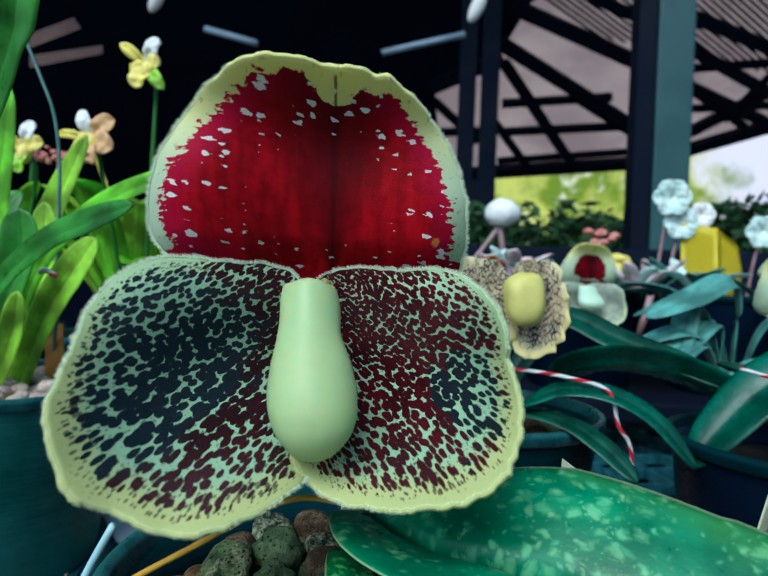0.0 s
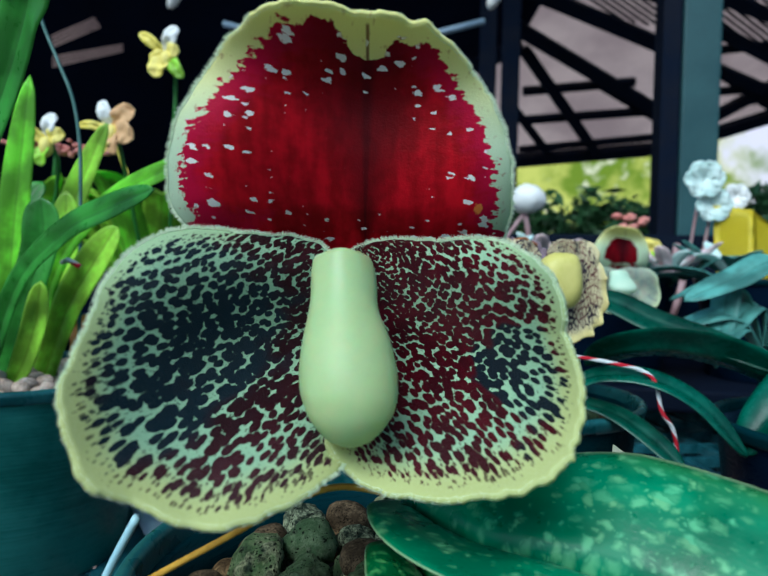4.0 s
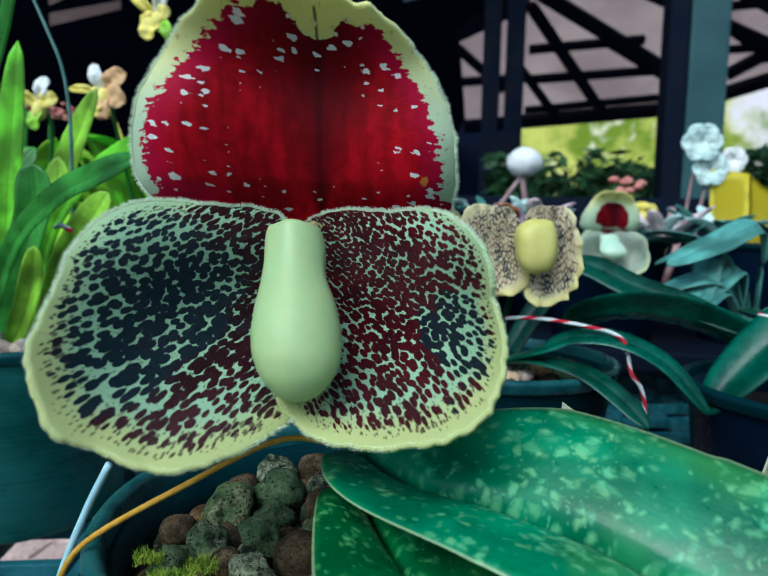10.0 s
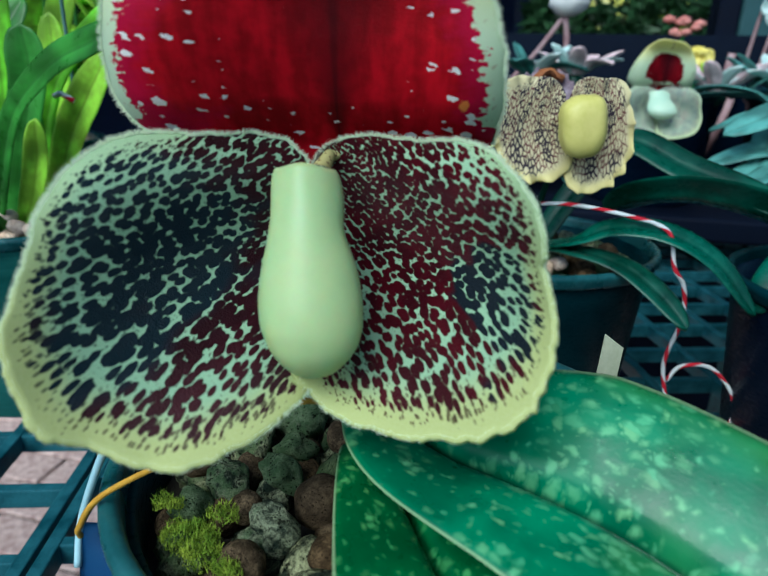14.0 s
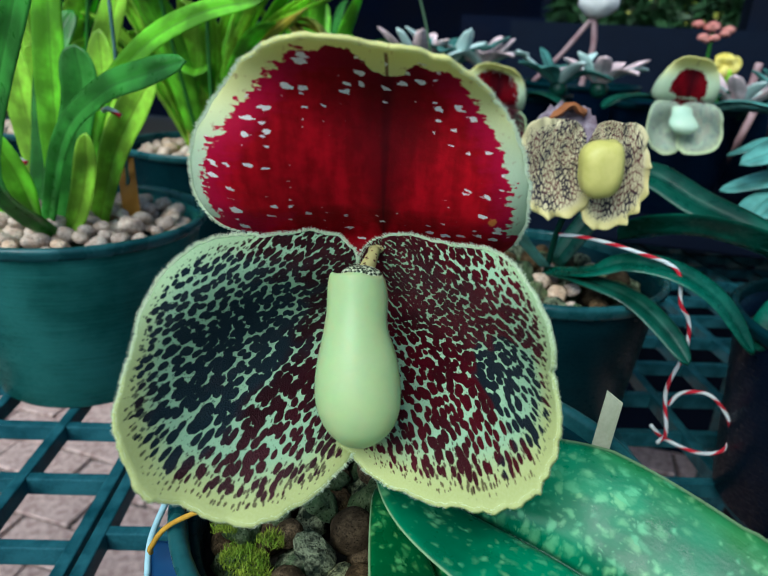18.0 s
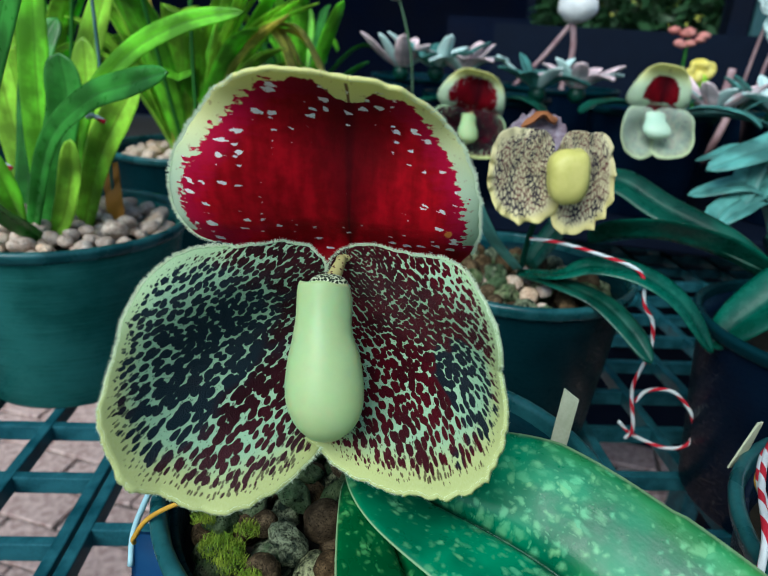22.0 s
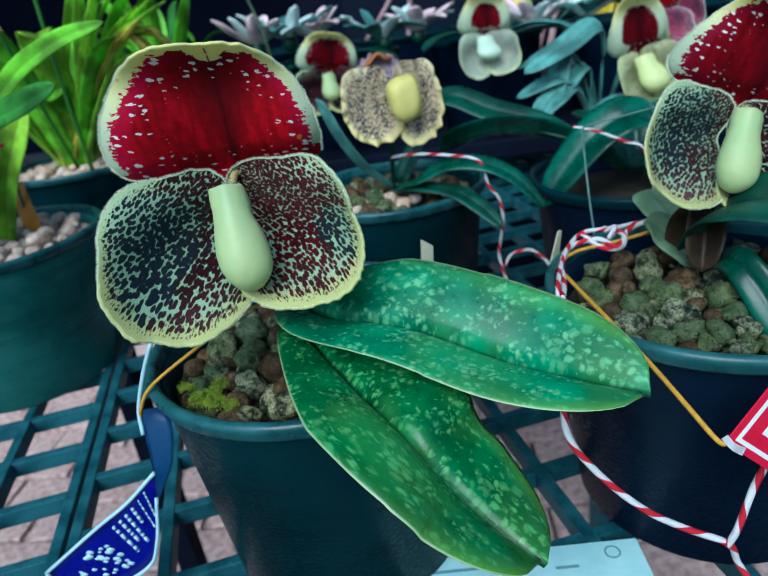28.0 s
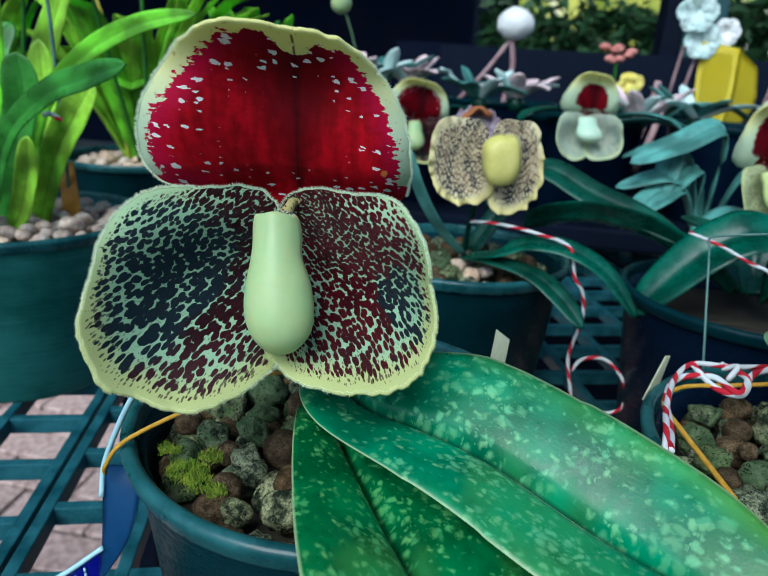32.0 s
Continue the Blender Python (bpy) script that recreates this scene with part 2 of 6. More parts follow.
    if zone:
        a = k.math("MULTIPLY", r, k.math("COSINE", th))
        dx, dz = k.math("SUBTRACT", a, zone[0]), k.math("SUBTRACT", up, zone[1])
        far = k.math("SQRT", k.math("ADD", k.math("MULTIPLY", dx, dx), k.math("MULTIPLY", dz, dz)))
        far = k.math("ADD", far, k.math("MULTIPLY", k.math("SUBTRACT", big, 0.5), 3.0))
        # blue sheen of the reflecting sky, painted in as slate colour
        drk = k.mix(k.ramp(far, zone[2] * 0.65, zone[2] * 1.15, 1.0, 0.0), red, blue)
    else:
        drk = k.mix(k.ramp(big, 0.42, 0.60), red, blue)
    if haze:
        drk = k.mix(k.math("MULTIPLY", k.ramp(up, -2.6, -3.6, 0.0, haze), k.ramp(grain, 0.3, 0.7, 0.4, 1.0)), drk, (0.26, 0.14, 0.15))
    k.color(k.mix(mask, pal, drk))
    k.set("Roughness", k.math("MULTIPLY_ADD", mask, -0.05, 0.46))
    k.set("Sheen Weight", k.math("MULTIPLY", mask, 0.03))
    k.set("Sheen Tint", (0.55, 0.80, 1.0, 1.0))
    k.set("Sheen Roughness", 0.5)
    k.thin(0.16)
    tiny = k.math("MULTIPLY", k.cells(v, 6.5, 0.9), 1.2)
    k.bump(k.math("ADD", k.math("MULTIPLY", mask, 0.6), k.math("MULTIPLY", tiny, k.math("MULTIPLY_ADD", mask, 1.1, 0.06))), 0.6, 0.0004)
    return k.m


def dorsal_mat(name, seed, margin=0.885, blotch=False, shoulder=0.0, tone=1.0):
    """Crimson fan with white flecks towards a ragged pale green margin."""
    k = Nodes(name, 0.55, 0.15)
    th, r = k.uv("polar")
    f, up = k.uv("edge")
    across = k.math("MULTIPLY", r, k.math("COSINE", th))
    v = k.vec(across, up, seed)
    rag = k.math("ADD", k.noise(v, 3.2, 3.0, 0.6), k.math("MULTIPLY", k.math("SUBTRACT", k.noise(k.vmath("MULTIPLY", v, (0.6, 1.5, 1.0)), 7.0, 2.0), 0.5), 1.1))
    edge = k.math("ADD", f, k.math("MULTIPLY", k.math("SUBTRACT", rag, 0.5), 0.17))
    edge = k.math("SUBTRACT", edge, k.ramp(up, -0.3, 0.5, 0.5, 0.0, smooth=False))
    mid = k.math("ABSOLUTE", k.math("SUBTRACT", th, 1.57))
    # the yellow notch at the top, with a dark line in it
    notch = k.math("MULTIPLY", k.ramp(mid, 0.02, 0.14, 1.0, 0.0), k.ramp(up, 2.5, 3.5, 0.0, 0.20 if margin > 0.8 else 0.03))
    edge = k.math("ADD", edge, notch)
    edge = k.math("SUBTRACT", edge, k.math("MULTIPLY", k.ramp(mid, 0.11, 0.18, 0.0, 0.05 if shoulder else 0.0), k.ramp(mid, 0.36, 0.55, 1.0, 0.0)))
    # the pale margin is widest at the shoulders
    edge = k.math("ADD", edge, k.math("MULTIPLY", k.ramp(mid, 0.34, 0.58, 0.0, shoulder), k.ramp(mid, 0.7, 1.05, 1.0, 0.0)))
    mask = k.ramp(edge, margin - 0.008, margin + 0.008, 1.0, 0.0)
    line = k.math("MULTIPLY", k.math("MULTIPLY", k.ramp(mid, 0.004, 0.012, 0.8, 0.0), k.ramp(f, 0.97, 0.95)), k.ramp(f, 0.66, 0.72))
    mask = k.math("MAXIMUM", mask, line)
    # flecks lie across the veins
    sv = k.vec(k.math("MULTIPLY", across, 3.3), k.math("MULTIPLY_ADD", across, 0.9, k.math("MULTIPLY", up, 6.2)), seed + 3.0)
    sw = k.noise(sv, 2.2, 3.0, color=True)
    sv = k.vmath("ADD", sv, k.vmath("MULTIPLY", k.vmath("SUBTRACT", sw, (0.5, 0.5, 0.5)), (0.9, 0.7, 0)))
    sd = k.cells(sv, 1.0, 0.9)
    pick = k.split(k.cells(sv, 1.0, 0.9, out="Color"))[0]
    zone = k.ramp(f, 0.34, 0.78, 0.04, 0.31)
    size = k.math("SUBTRACT", k.math("MULTIPLY", zone, k.ramp(pick, 0.42, 0.8, 0.0, 1.08)), 0.03)
    fleck = k.ramp(k.math("SUBTRACT", size, sd), 0.0, 0.03)
    stripes = k.noise(k.vec(k.math("MULTIPLY", across, 3.0), k.math("MULTIPLY", up, 0.7), seed), 1.0, 3.0)
    tiles = k.noise(k.vec(k.math("MULTIPLY", across, 4.5), k.math("MULTIPLY", up, 4.5), seed), 1.0, 2.0)
    red = k.mix(k.ramp(k.math("MULTIPLY_ADD", tiles, 0.5, stripes), 0.55, 0.95), (0.30, 0.001, 0.006), (0.58, 0.002, 0.014))
    red = k.mix(k.ramp(edge, 0.66, 0.86, 0.0, 0.8), red, (0.52, 0.003, 0.055))
    red = k.mix(k.ramp(mid, 0.05, 0.55, 0.82, 0.0), red, (0.10, 0.001, 0.004))
    red = k.mix(k.ramp(mid, 0.01, 0.06, 0.45, 0.0), red, (0.02, 0.001, 0.004))
    red = k.mix(1.0 - tone, red, (0.03, 0.001, 0.007))
    pal = k.mix(k.ramp(k.math("ADD", up, k.math("MULTIPLY", f, 0.8)), 2.2, 4.0), (0.66, 0.82, 0.58), (0.84, 0.83, 0.34))
    pal = k.mix(k.ramp(k.noise(v, 9.0, 3.0), 0.60, 0.72, 0.0, 0.55), pal, (0.40, 0.24, 0.10))
    white = k.mix(k.ramp(pick, 0.4, 0.8), (0.86, 0.70, 0.74), (0.92, 0.93, 0.90))
    c = k.mix(mask, pal, red)
    c = k.mix(k.math("MULTIPLY", fleck, mask), c, white)
    if blotch:
        # one small orange blotch low on the fan
        dx, dz = k.math("SUBTRACT", across, 1.94), k.math("MULTIPLY", k.math("SUBTRACT", up, 0.72), 0.75)
        far = k.math("SQRT", k.math("ADD", k.math("MULTIPLY", dx, dx), k.math("MULTIPLY", dz, dz)))
        far = k.math("ADD", far, k.math("MULTIPLY", k.math("SUBTRACT", k.noise(v, 9.0, 2.0), 0.5), 0.10))
        c = k.mix(k.ramp(far, 0.055, 0.075, 0.85, 0.0), c, (0.80, 0.30, 0.06))
    k.color(c)
    k.thin(0.35)
    k.bump(k.math("ADD", k.math("MULTIPLY", tiles, 0.8), k.math("MULTIPLY", k.noise(v, 28.0, 2.0), 0.7)), 0.3, 0.0005)
    return k.m


def leaf_mat(name, base, light, spots=True, rough=0.3, scale=1.0, clear=0.0):
    """Waxy strap leaf: darker and lighter patches, pale mottles in rows along the veins, a paler edge."""
    k = Nodes(name, rough, 0.3)
    u, w = k.uv("polar")
    v = k.vec(k.math("MULTIPLY", u, 1.0 * scale), k.math("MULTIPLY", w, 1.2 * scale), 2.0)
    n1 = k.noise(v, 0.55, 3.0)
    c = k.mix(k.ramp(n1, 0.35, 0.7), tuple(x * 0.65 for x in base), tuple(x * 1.6 for x in base))
    if spots:
        c = k.mix(k.ramp(k.noise(v, 0.32, 3.0), 0.50, 0.70, 0.0, 0.3), c, (0.08, 0.30, 0.05))
        wv = k.vmath("ADD", v, k.vmath("MULTIPLY", k.vmath("SUBTRACT", k.noise(v, 2.6, 3.0, color=True), (0.5, 0.5, 0.5)), (0.5, 0.35, 0)))
        d = k.cells(wv, 3.6, 1.0)
        grp = k.noise(v, 0.95, 2.0)
        fine = k.noise(v, 8.0, 3.0)
        lim = k.math("MULTIPLY_ADD", k.math("SUBTRACT", grp, 0.50), 1.2, 0.28)
        sp = k.ramp(k.math("ADD", k.math("SUBTRACT", lim, d), k.math("MULTIPLY", k.math("SUBTRACT", fine, 0.5), 0.45)), -0.12, 0.28)
        d2 = k.cells(k.vmath("ADD", wv, (3.1, 8.2, 0)), 6.0, 1.0)
        sp2 = k.ramp(k.math("SUBTRACT", k.math("MULTIPLY_ADD", k.math("SUBTRACT", grp, 0.5), 1.2, 0.15), d2), -0.05, 0.2, 0.0, 0.7)
        pick = k.split(k.cells(wv, 3.6, 1.0, out="Color"))
        c = k.mix(k.math("MULTIPLY", k.math("MAXIMUM", sp, sp2), k.ramp(pick[0], 0.1, 0.9, 0.26, 0.58)), c, k.mix(pick[1], light, tuple(x * y for x, y in zip(light, (0.6, 1.0, 1.15)))))
    if spots:
        t, s = k.uv("edge")
        t = k.math("ABSOLUTE", t)
        c = k.mix(k.math("MULTIPLY", k.ramp(t, 0.62, 1.0, 0.0, 0.5), k.ramp(s, 0.35, 0.95)), c, (0.11, 0.30, 0.03))
        c = k.mix(k.ramp(t, 0.965, 0.99, 0.0, 0.6), c, (0.36, 0.50, 0.26))
    # crease shade of the midrib groove, darkened into the colour
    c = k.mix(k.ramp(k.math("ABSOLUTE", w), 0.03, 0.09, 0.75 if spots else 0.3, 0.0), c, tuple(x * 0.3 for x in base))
    k.color(c)
    k.set("Roughness", k.ramp(k.noise(v, 2.2, 3.0), 0.3, 0.7, rough * 0.75, rough * 1.35))
    veins = k.noise(k.vec(k.math("MULTIPLY", u, 0.4), k.math("MULTIPLY", w, 9.0), 0.0), 1.6, 2.0)
    k.bump(k.math("ADD", k.math("MULTIPLY", veins, 0.6), k.noise(v, 14.0, 2.0)), 0.08, 0.0005)
    if clear:
        k.thin(clear)
    return k.m


def pot_mat(name, a, b, rough=0.35):
    k = Nodes(name, rough, 0.06)
    p = k.pos()
    x, y, z = k.split(p)
    n1 = k.noise(p, 25.0, 4.0)
    ang = k.math("ARCTAN2", y, x)
    rings = k.noise(k.vec(k.math("MULTIPLY", ang, 1.5), 0.0, k.math("MULTIPLY", z, 900.0)), 1.0, 3.0, 0.7)
    k.color(k.mix(k.ramp(k.math("MULTIPLY_ADD", rings, 0.5, n1), 0.5, 1.0), a, b))
    scratch = k.ramp(k.noise(k.vec(k.math("MULTIPLY", ang, 6.0), 0.0, k.math("MULTIPLY", z, 500.0)), 3.0, 3.0), 0.35, 0.7, rough * 0.7, rough * 1.5)
    k.set("Roughness", scratch)
    k.bump(rings, 0.12, 0.0006)
    return k.m


def stone_mat(name, a, b, moss=0.0, rough=0.85, pit=380.0, deep=0.6):
    """Porous stone: light crust, dark pits, green film on some."""
    k = Nodes(name, rough, 0.06)
    p = k.vmath("MULTIPLY", k.pos(), (100.0, 100.0, 100.0))
    rnd = k.random()
    q = k.vmath("ADD", p, k.vmath("MULTIPLY", k.vec(rnd, rnd, rnd), (20.0, 31.0, 17.0)))
    wq = k.vmath("ADD", q, k.vmath("MULTIPLY", k.vmath("SUBTRACT", k.noise(q, 1.6, 3.0, color=True), (0.5, 0.5, 0.5)), (0.3, 0.3, 0.3)))
    n1, n2 = k.noise(wq, 1.3, 5.0, 0.65), k.noise(wq, 7.0, 4.0, 0.75)
    c = k.mix(k.ramp(n1, 0.38, 0.62), a, b)
    c = k.mix(k.ramp(n2, 0.35, 0.6, 0.75, 0.0), c, tuple(x * 0.25 for x in a))
    c = k.mix(k.ramp(rnd, 0.0, 1.0, 0.0, 0.55), c, tuple(x * 0.45 for x in a))
    if moss:
        g = k.noise(q, 1.9, 4.0)
        c = k.mix(k.ramp(k.math("MULTIPLY_ADD", k.math("SUBTRACT", rnd, 0.5), 0.6, g), 0.5 - 0.12 * moss, 0.66, 0.0, 0.55), c, (0.12, 0.22, 0.09))
    own = k.math("FRACT", k.math("MULTIPLY", rnd, 7.3))
    c = k.mix(k.ramp(own, 0.45, 0.95, 0.0, 0.5), c, k.mix(0.75, c, (1.5, 1.25, 0.85), mode="MULTIPLY"))
    pits = k.cells(wq, pit / 100.0, 1.0, flat=False)
    size = k.ramp(k.noise(q, 2.0, 2.0), 0.35, 0.7, 0.15, 0.45)
    hole = k.ramp(k.math("SUBTRACT", size, pits), 0.0, 0.12)
    c = k.mix(k.math("MULTIPLY", hole, 0.85), c, tuple(x * 0.12 for x in a))
    k.color(c)
    k.bump(k.math("SUBTRACT", k.math("MULTIPLY_ADD", n2, 1.2, n1), k.math("MULTIPLY", hole, 0.9)), deep, 0.0012)
    return k.m

M_PETAL_L = petal_mat("petal_spots", 1.0, mid=3.75, size=0.98, dark=(0.020, 0.0008, 0.0035), slate=(0.006, 0.018, 0.027), zone=(-2.7, -1.4, 1.6), haze=0.22)
M_PETAL_R = petal_mat("petal_spots_b", 7.0, mid=5.68, size=0.9, dark=(0.038, 0.0006, 0.004), slate=(0.007, 0.013, 0.020), zone=(2.5, -2.0, 0.5), haze=0.1)
M_DORSAL = dorsal_mat("sepal_fan", 2.0, blotch=True, shoulder=0.02)
M_POUCH = flat_mat("pouch_skin", (0.32, 0.47, 0.22), (0.38, 0.50, 0.23), 60.0, 0.42, 0.06)
pouch_skin = M_POUCH.node_tree.nodes["Principled BSDF"].inputs
pouch_skin["Subsurface Weight"].default_value = 0.35
pouch_skin["Subsurface Scale"].default_value = 0.003
k = Nodes("column_lace", 0.5, 0.2)
k.color(k.mix(k.ramp(k.cells(k.pos(), 2200.0, 1.0, flat=False), 0.50, 0.66), (0.010, 0.02, 0.008), (0.50, 0.58, 0.40)))
M_COLUMN = k.m
k = Nodes("heart_speckled", 0.7, 0.1)
k.color(k.mix(k.ramp(k.cells(k.pos(), 900.0, 1.0, flat=False), 0.22, 0.32), (0.06, 0.002, 0.01), (0.42, 0.40, 0.16)))
M_HEART = k.m
M_LEAF = leaf_mat("leaf_mottled", (0.005, 0.17, 0.075), (0.24, 0.56, 0.24), rough=0.33)
M_LEAF_OLD = leaf_mat("leaf_mottled_deep", (0.003, 0.12, 0.032), (0.18, 0.52, 0.15), rough=0.30)
M_LEAF_BACK = leaf_mat("leaf_dark", (0.004, 0.05, 0.031), (0.12, 0.24, 0.14), spots=False, rough=0.35)
M_LEAF_GREEN = leaf_mat("leaf_bright", (0.175, 0.54, 0.025), (0.3, 0.5, 0.1), spots=False, rough=0.4, clear=0.4)
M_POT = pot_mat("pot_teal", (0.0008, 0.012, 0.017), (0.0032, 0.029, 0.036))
# paler green for the left pot: the light on it put into colour
M_POT_GREEN_LIT = pot_mat("pot_green_lit", (0.010, 0.080, 0.068), (0.040, 0.20, 0.175))
# highlight along the rim is put into this paler base colour
M_POT_RIM_LIT = flat_mat("pot_rim_lit", (0.006, 0.05, 0.055), (0.024, 0.115, 0.12), 80.0, 0.3, 0.1, 0.3)
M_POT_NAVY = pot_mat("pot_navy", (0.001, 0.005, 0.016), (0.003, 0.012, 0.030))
M_STONE = stone_mat("clay_pebble", (0.060, 0.043, 0.024), (0.20, 0.145, 0.080), pit=900.0, deep=0.45)
M_LAVA = stone_mat("lava_rock", (0.030, 0.050, 0.034), (0.52, 0.60, 0.36), moss=0.4, pit=620.0, deep=1.0)
M_PEBBLE = stone_mat("pale_pebble", (0.68, 0.51, 0.39), (0.90, 0.79, 0.65), rough=0.7, pit=800.0, deep=0.25)
M_SOIL = flat_mat("bark_soil", (0.012, 0.010, 0.007), (0.05, 0.045, 0.03), 200.0, 0.95, 0.6)
M_BENCH = flat_mat("bench_paint", (0.005, 0.044, 0.058), (0.026, 0.125, 0.150), 90.0, 0.4, 0.3, 0.15)
M_BRICK = flat_mat("floor_brick", (0.34, 0.22, 0.19), (0.74, 0.58, 0.52), 55.0, 0.9, 0.9)
M_GROUT = flat_mat("floor_joint", (0.05, 0.05, 0.05), (0.10, 0.095, 0.09), 30.0, 0.95, 0.3)
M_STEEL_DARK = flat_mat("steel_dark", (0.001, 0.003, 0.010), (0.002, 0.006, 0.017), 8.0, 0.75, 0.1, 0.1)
M_POST = flat_mat("post_paint", (0.014, 0.055, 0.062), (0.022, 0.075, 0.082), 6.0, 0.5, 0.1)

# ---- the flower's shape: outline round a centre, and depth towards the viewer ----
SHAPES = {
    "dorsal": ((-0.1, 1.6), (1.964, -0.004, 0.7, 1.142, -0.455, -0.473, -0.594, -0.223, 0.294, 0.093, -0.029, -0.04, 0.017, 0.016, 0.023),
               (0.219, 0.1113, 0.7168, -0.0227, 0.0307, -0.1053, -0.447, -0.024, 0.0069, -0.0069, 0.0261, 0.0823)),
    "left": ((-2.2, -1.8), (1.9, 0.309, 0.159, -0.079, -0.157, -0.05, -0.107, -0.122, -0.063, -0.08, -0.107, -0.01, -0.056, -0.021, -0.012),
             (0.1906, 1.049, -0.9985, -0.0708, 0.5226, 0.1768, -0.5682, -0.0242, 0.1071, 0.0037, 0.0181, -0.0654)),
    "right": ((1.9, -1.6), (1.829, -0.696, 0.001, 0.001, 0.031, 0.047, -0.054, -0.136, -0.048, 0.133, 0.015, -0.059, 0.002, 0.017, -0.003),
              (0.6993, -0.6111, -0.335, -0.4078, 0.102, -0.6704, -0.3098, 0.0918, -0.0152, 0.0467, -0.139, -0.0457)),
}
POWERS = ((2, 0), (1, 1), (0, 2), (3, 0), (2, 1), (1, 2), (0, 3), (4, 0), (3, 1), (2, 2), (1, 3), (0, 4))


def deep(which, a, b):
    """Depth of a petal or sepal towards the viewer; the sepal's foot is tucked behind the petals."""
    d = sum(c * a ** i * b ** j for c, (i, j) in zip(SHAPES[which][2], POWERS))
    if which == "dorsal":
        x = max(0.0, min(1.0, (0.8 - b) / 1.1))
        d -= 0.5 * x * x * (3 - 2 * x)
    return d


def margin_at(which, th, seed, f=1.0):
    """Distance of a wavy, faintly scalloped margin from the blade's centre."""
    rc = SHAPES[which][1]
    r = rc[0] + sum(rc[2 * k - 1] * math.cos(k * th) + rc[2 * k] * math.sin(k * th) for k in range(1, 8))
    if which == "dorsal" and math.sin(th) < -0.3:
        r = max(r, min(1.95 / -math.sin(th), 2.6))
    c, s = math.cos(th), math.sin(th)
    return r * (1 + f * (0.016 * noise.noise((c * 9, s * 9, seed)) - 0.012 * abs(noise.noise((c * 5, s * 5, seed + 9))) + 0.006 * noise.noise((c * 30, s * 30, seed))))


def blade(which, shift=0.0, rings=30, turns=220, ruffle=0.09, seed=0.0, flat=1.0):
    """One petal or sepal, facing -y: a grid of rings from its centre to its wavy margin."""
    (ca, cb), rc, dc = SHAPES[which]
    bm = bmesh.new()
    uv1 = bm.loops.layers.uv.new("polar")
    uv2 = bm.loops.layers.uv.new("edge")
    info = {}

    def place(f, th):
        r = margin_at(which, th, seed, f)
        a, b = ca + f * r * math.cos(th), cb + f * r * math.sin(th)
        d = flat * deep(which, a, b) + shift
        d += ruffle * f ** 6 * noise.noise((math.cos(th) * 4, math.sin(th) * 4, seed + 5))
        return a, b, d

    rows = []
    for q in range(rings + 1):
        f = (q / rings) ** 0.8 if q else 0.0
        row = []
        for i in range(turns):
            th = 2 * math.pi * i / turns
            if q == 0 and i:
                row.append(row[0])
                continue
            a, b, d = place(f, th)
            v = bm.verts.new((a, -d, b))
            info[v] = (a, b, f)
            row.append(v)
        rows.append(row)
    for q in range(rings):
        for i in range(turns):
            j = (i + 1) % turns
            quad = (rows[q][i], rows[q][j], rows[q + 1][j], rows[q + 1][i])
            fc = bm.faces.new(quad[::-1] if q else quad[:0:-1])
            angs = []
            for lp in fc.loops:
                a, b, f = info[lp.vert]
                cut = math.pi if which == "right" else (0.0 if which == "left" else -math.pi / 2)
                t = (math.atan2(b, a + (0.0 if which == "dorsal" else 0.0)) - cut) % (2 * math.pi) + cut
                angs.append(t)
            m = angs[0]
            for lp, t in zip(fc.loops, angs):
                a, b, f = info[lp.vert]
                t = t - 2 * math.pi if t - m > math.pi else t + 2 * math.pi if m - t > math.pi else t
                lp[uv1].uv = (t, math.hypot(a, b))
                lp[uv2].uv = (f, b)
    bm.normal_update()
    return bm


def thicken(ob, mm):
    s = ob.modifiers.new("thickness", "SOLIDIFY")
    s.thickness, s.offset = mm * 0.001, -1.0
    return ob


POUCH = ((0.0, 0.45), (0.03, 0.50), (0.10, 0.525), (0.22, 0.545), (0.34, 0.60), (0.46, 0.68), (0.60, 0.735), (0.72, 0.725), (0.83, 0.63), (0.91, 0.48), (0.96, 0.33), (0.99, 0.16), (1.0, 0.02))


def along(table, s):
    """The value at s of a table of pairs, with soft steps between them."""
    for (s0, a), (s1, b) in zip(table, table[1:]):
        if s <= s1:
            return a + (b - a) * (s - s0) / (s1 - s0)
    return table[-1][1]


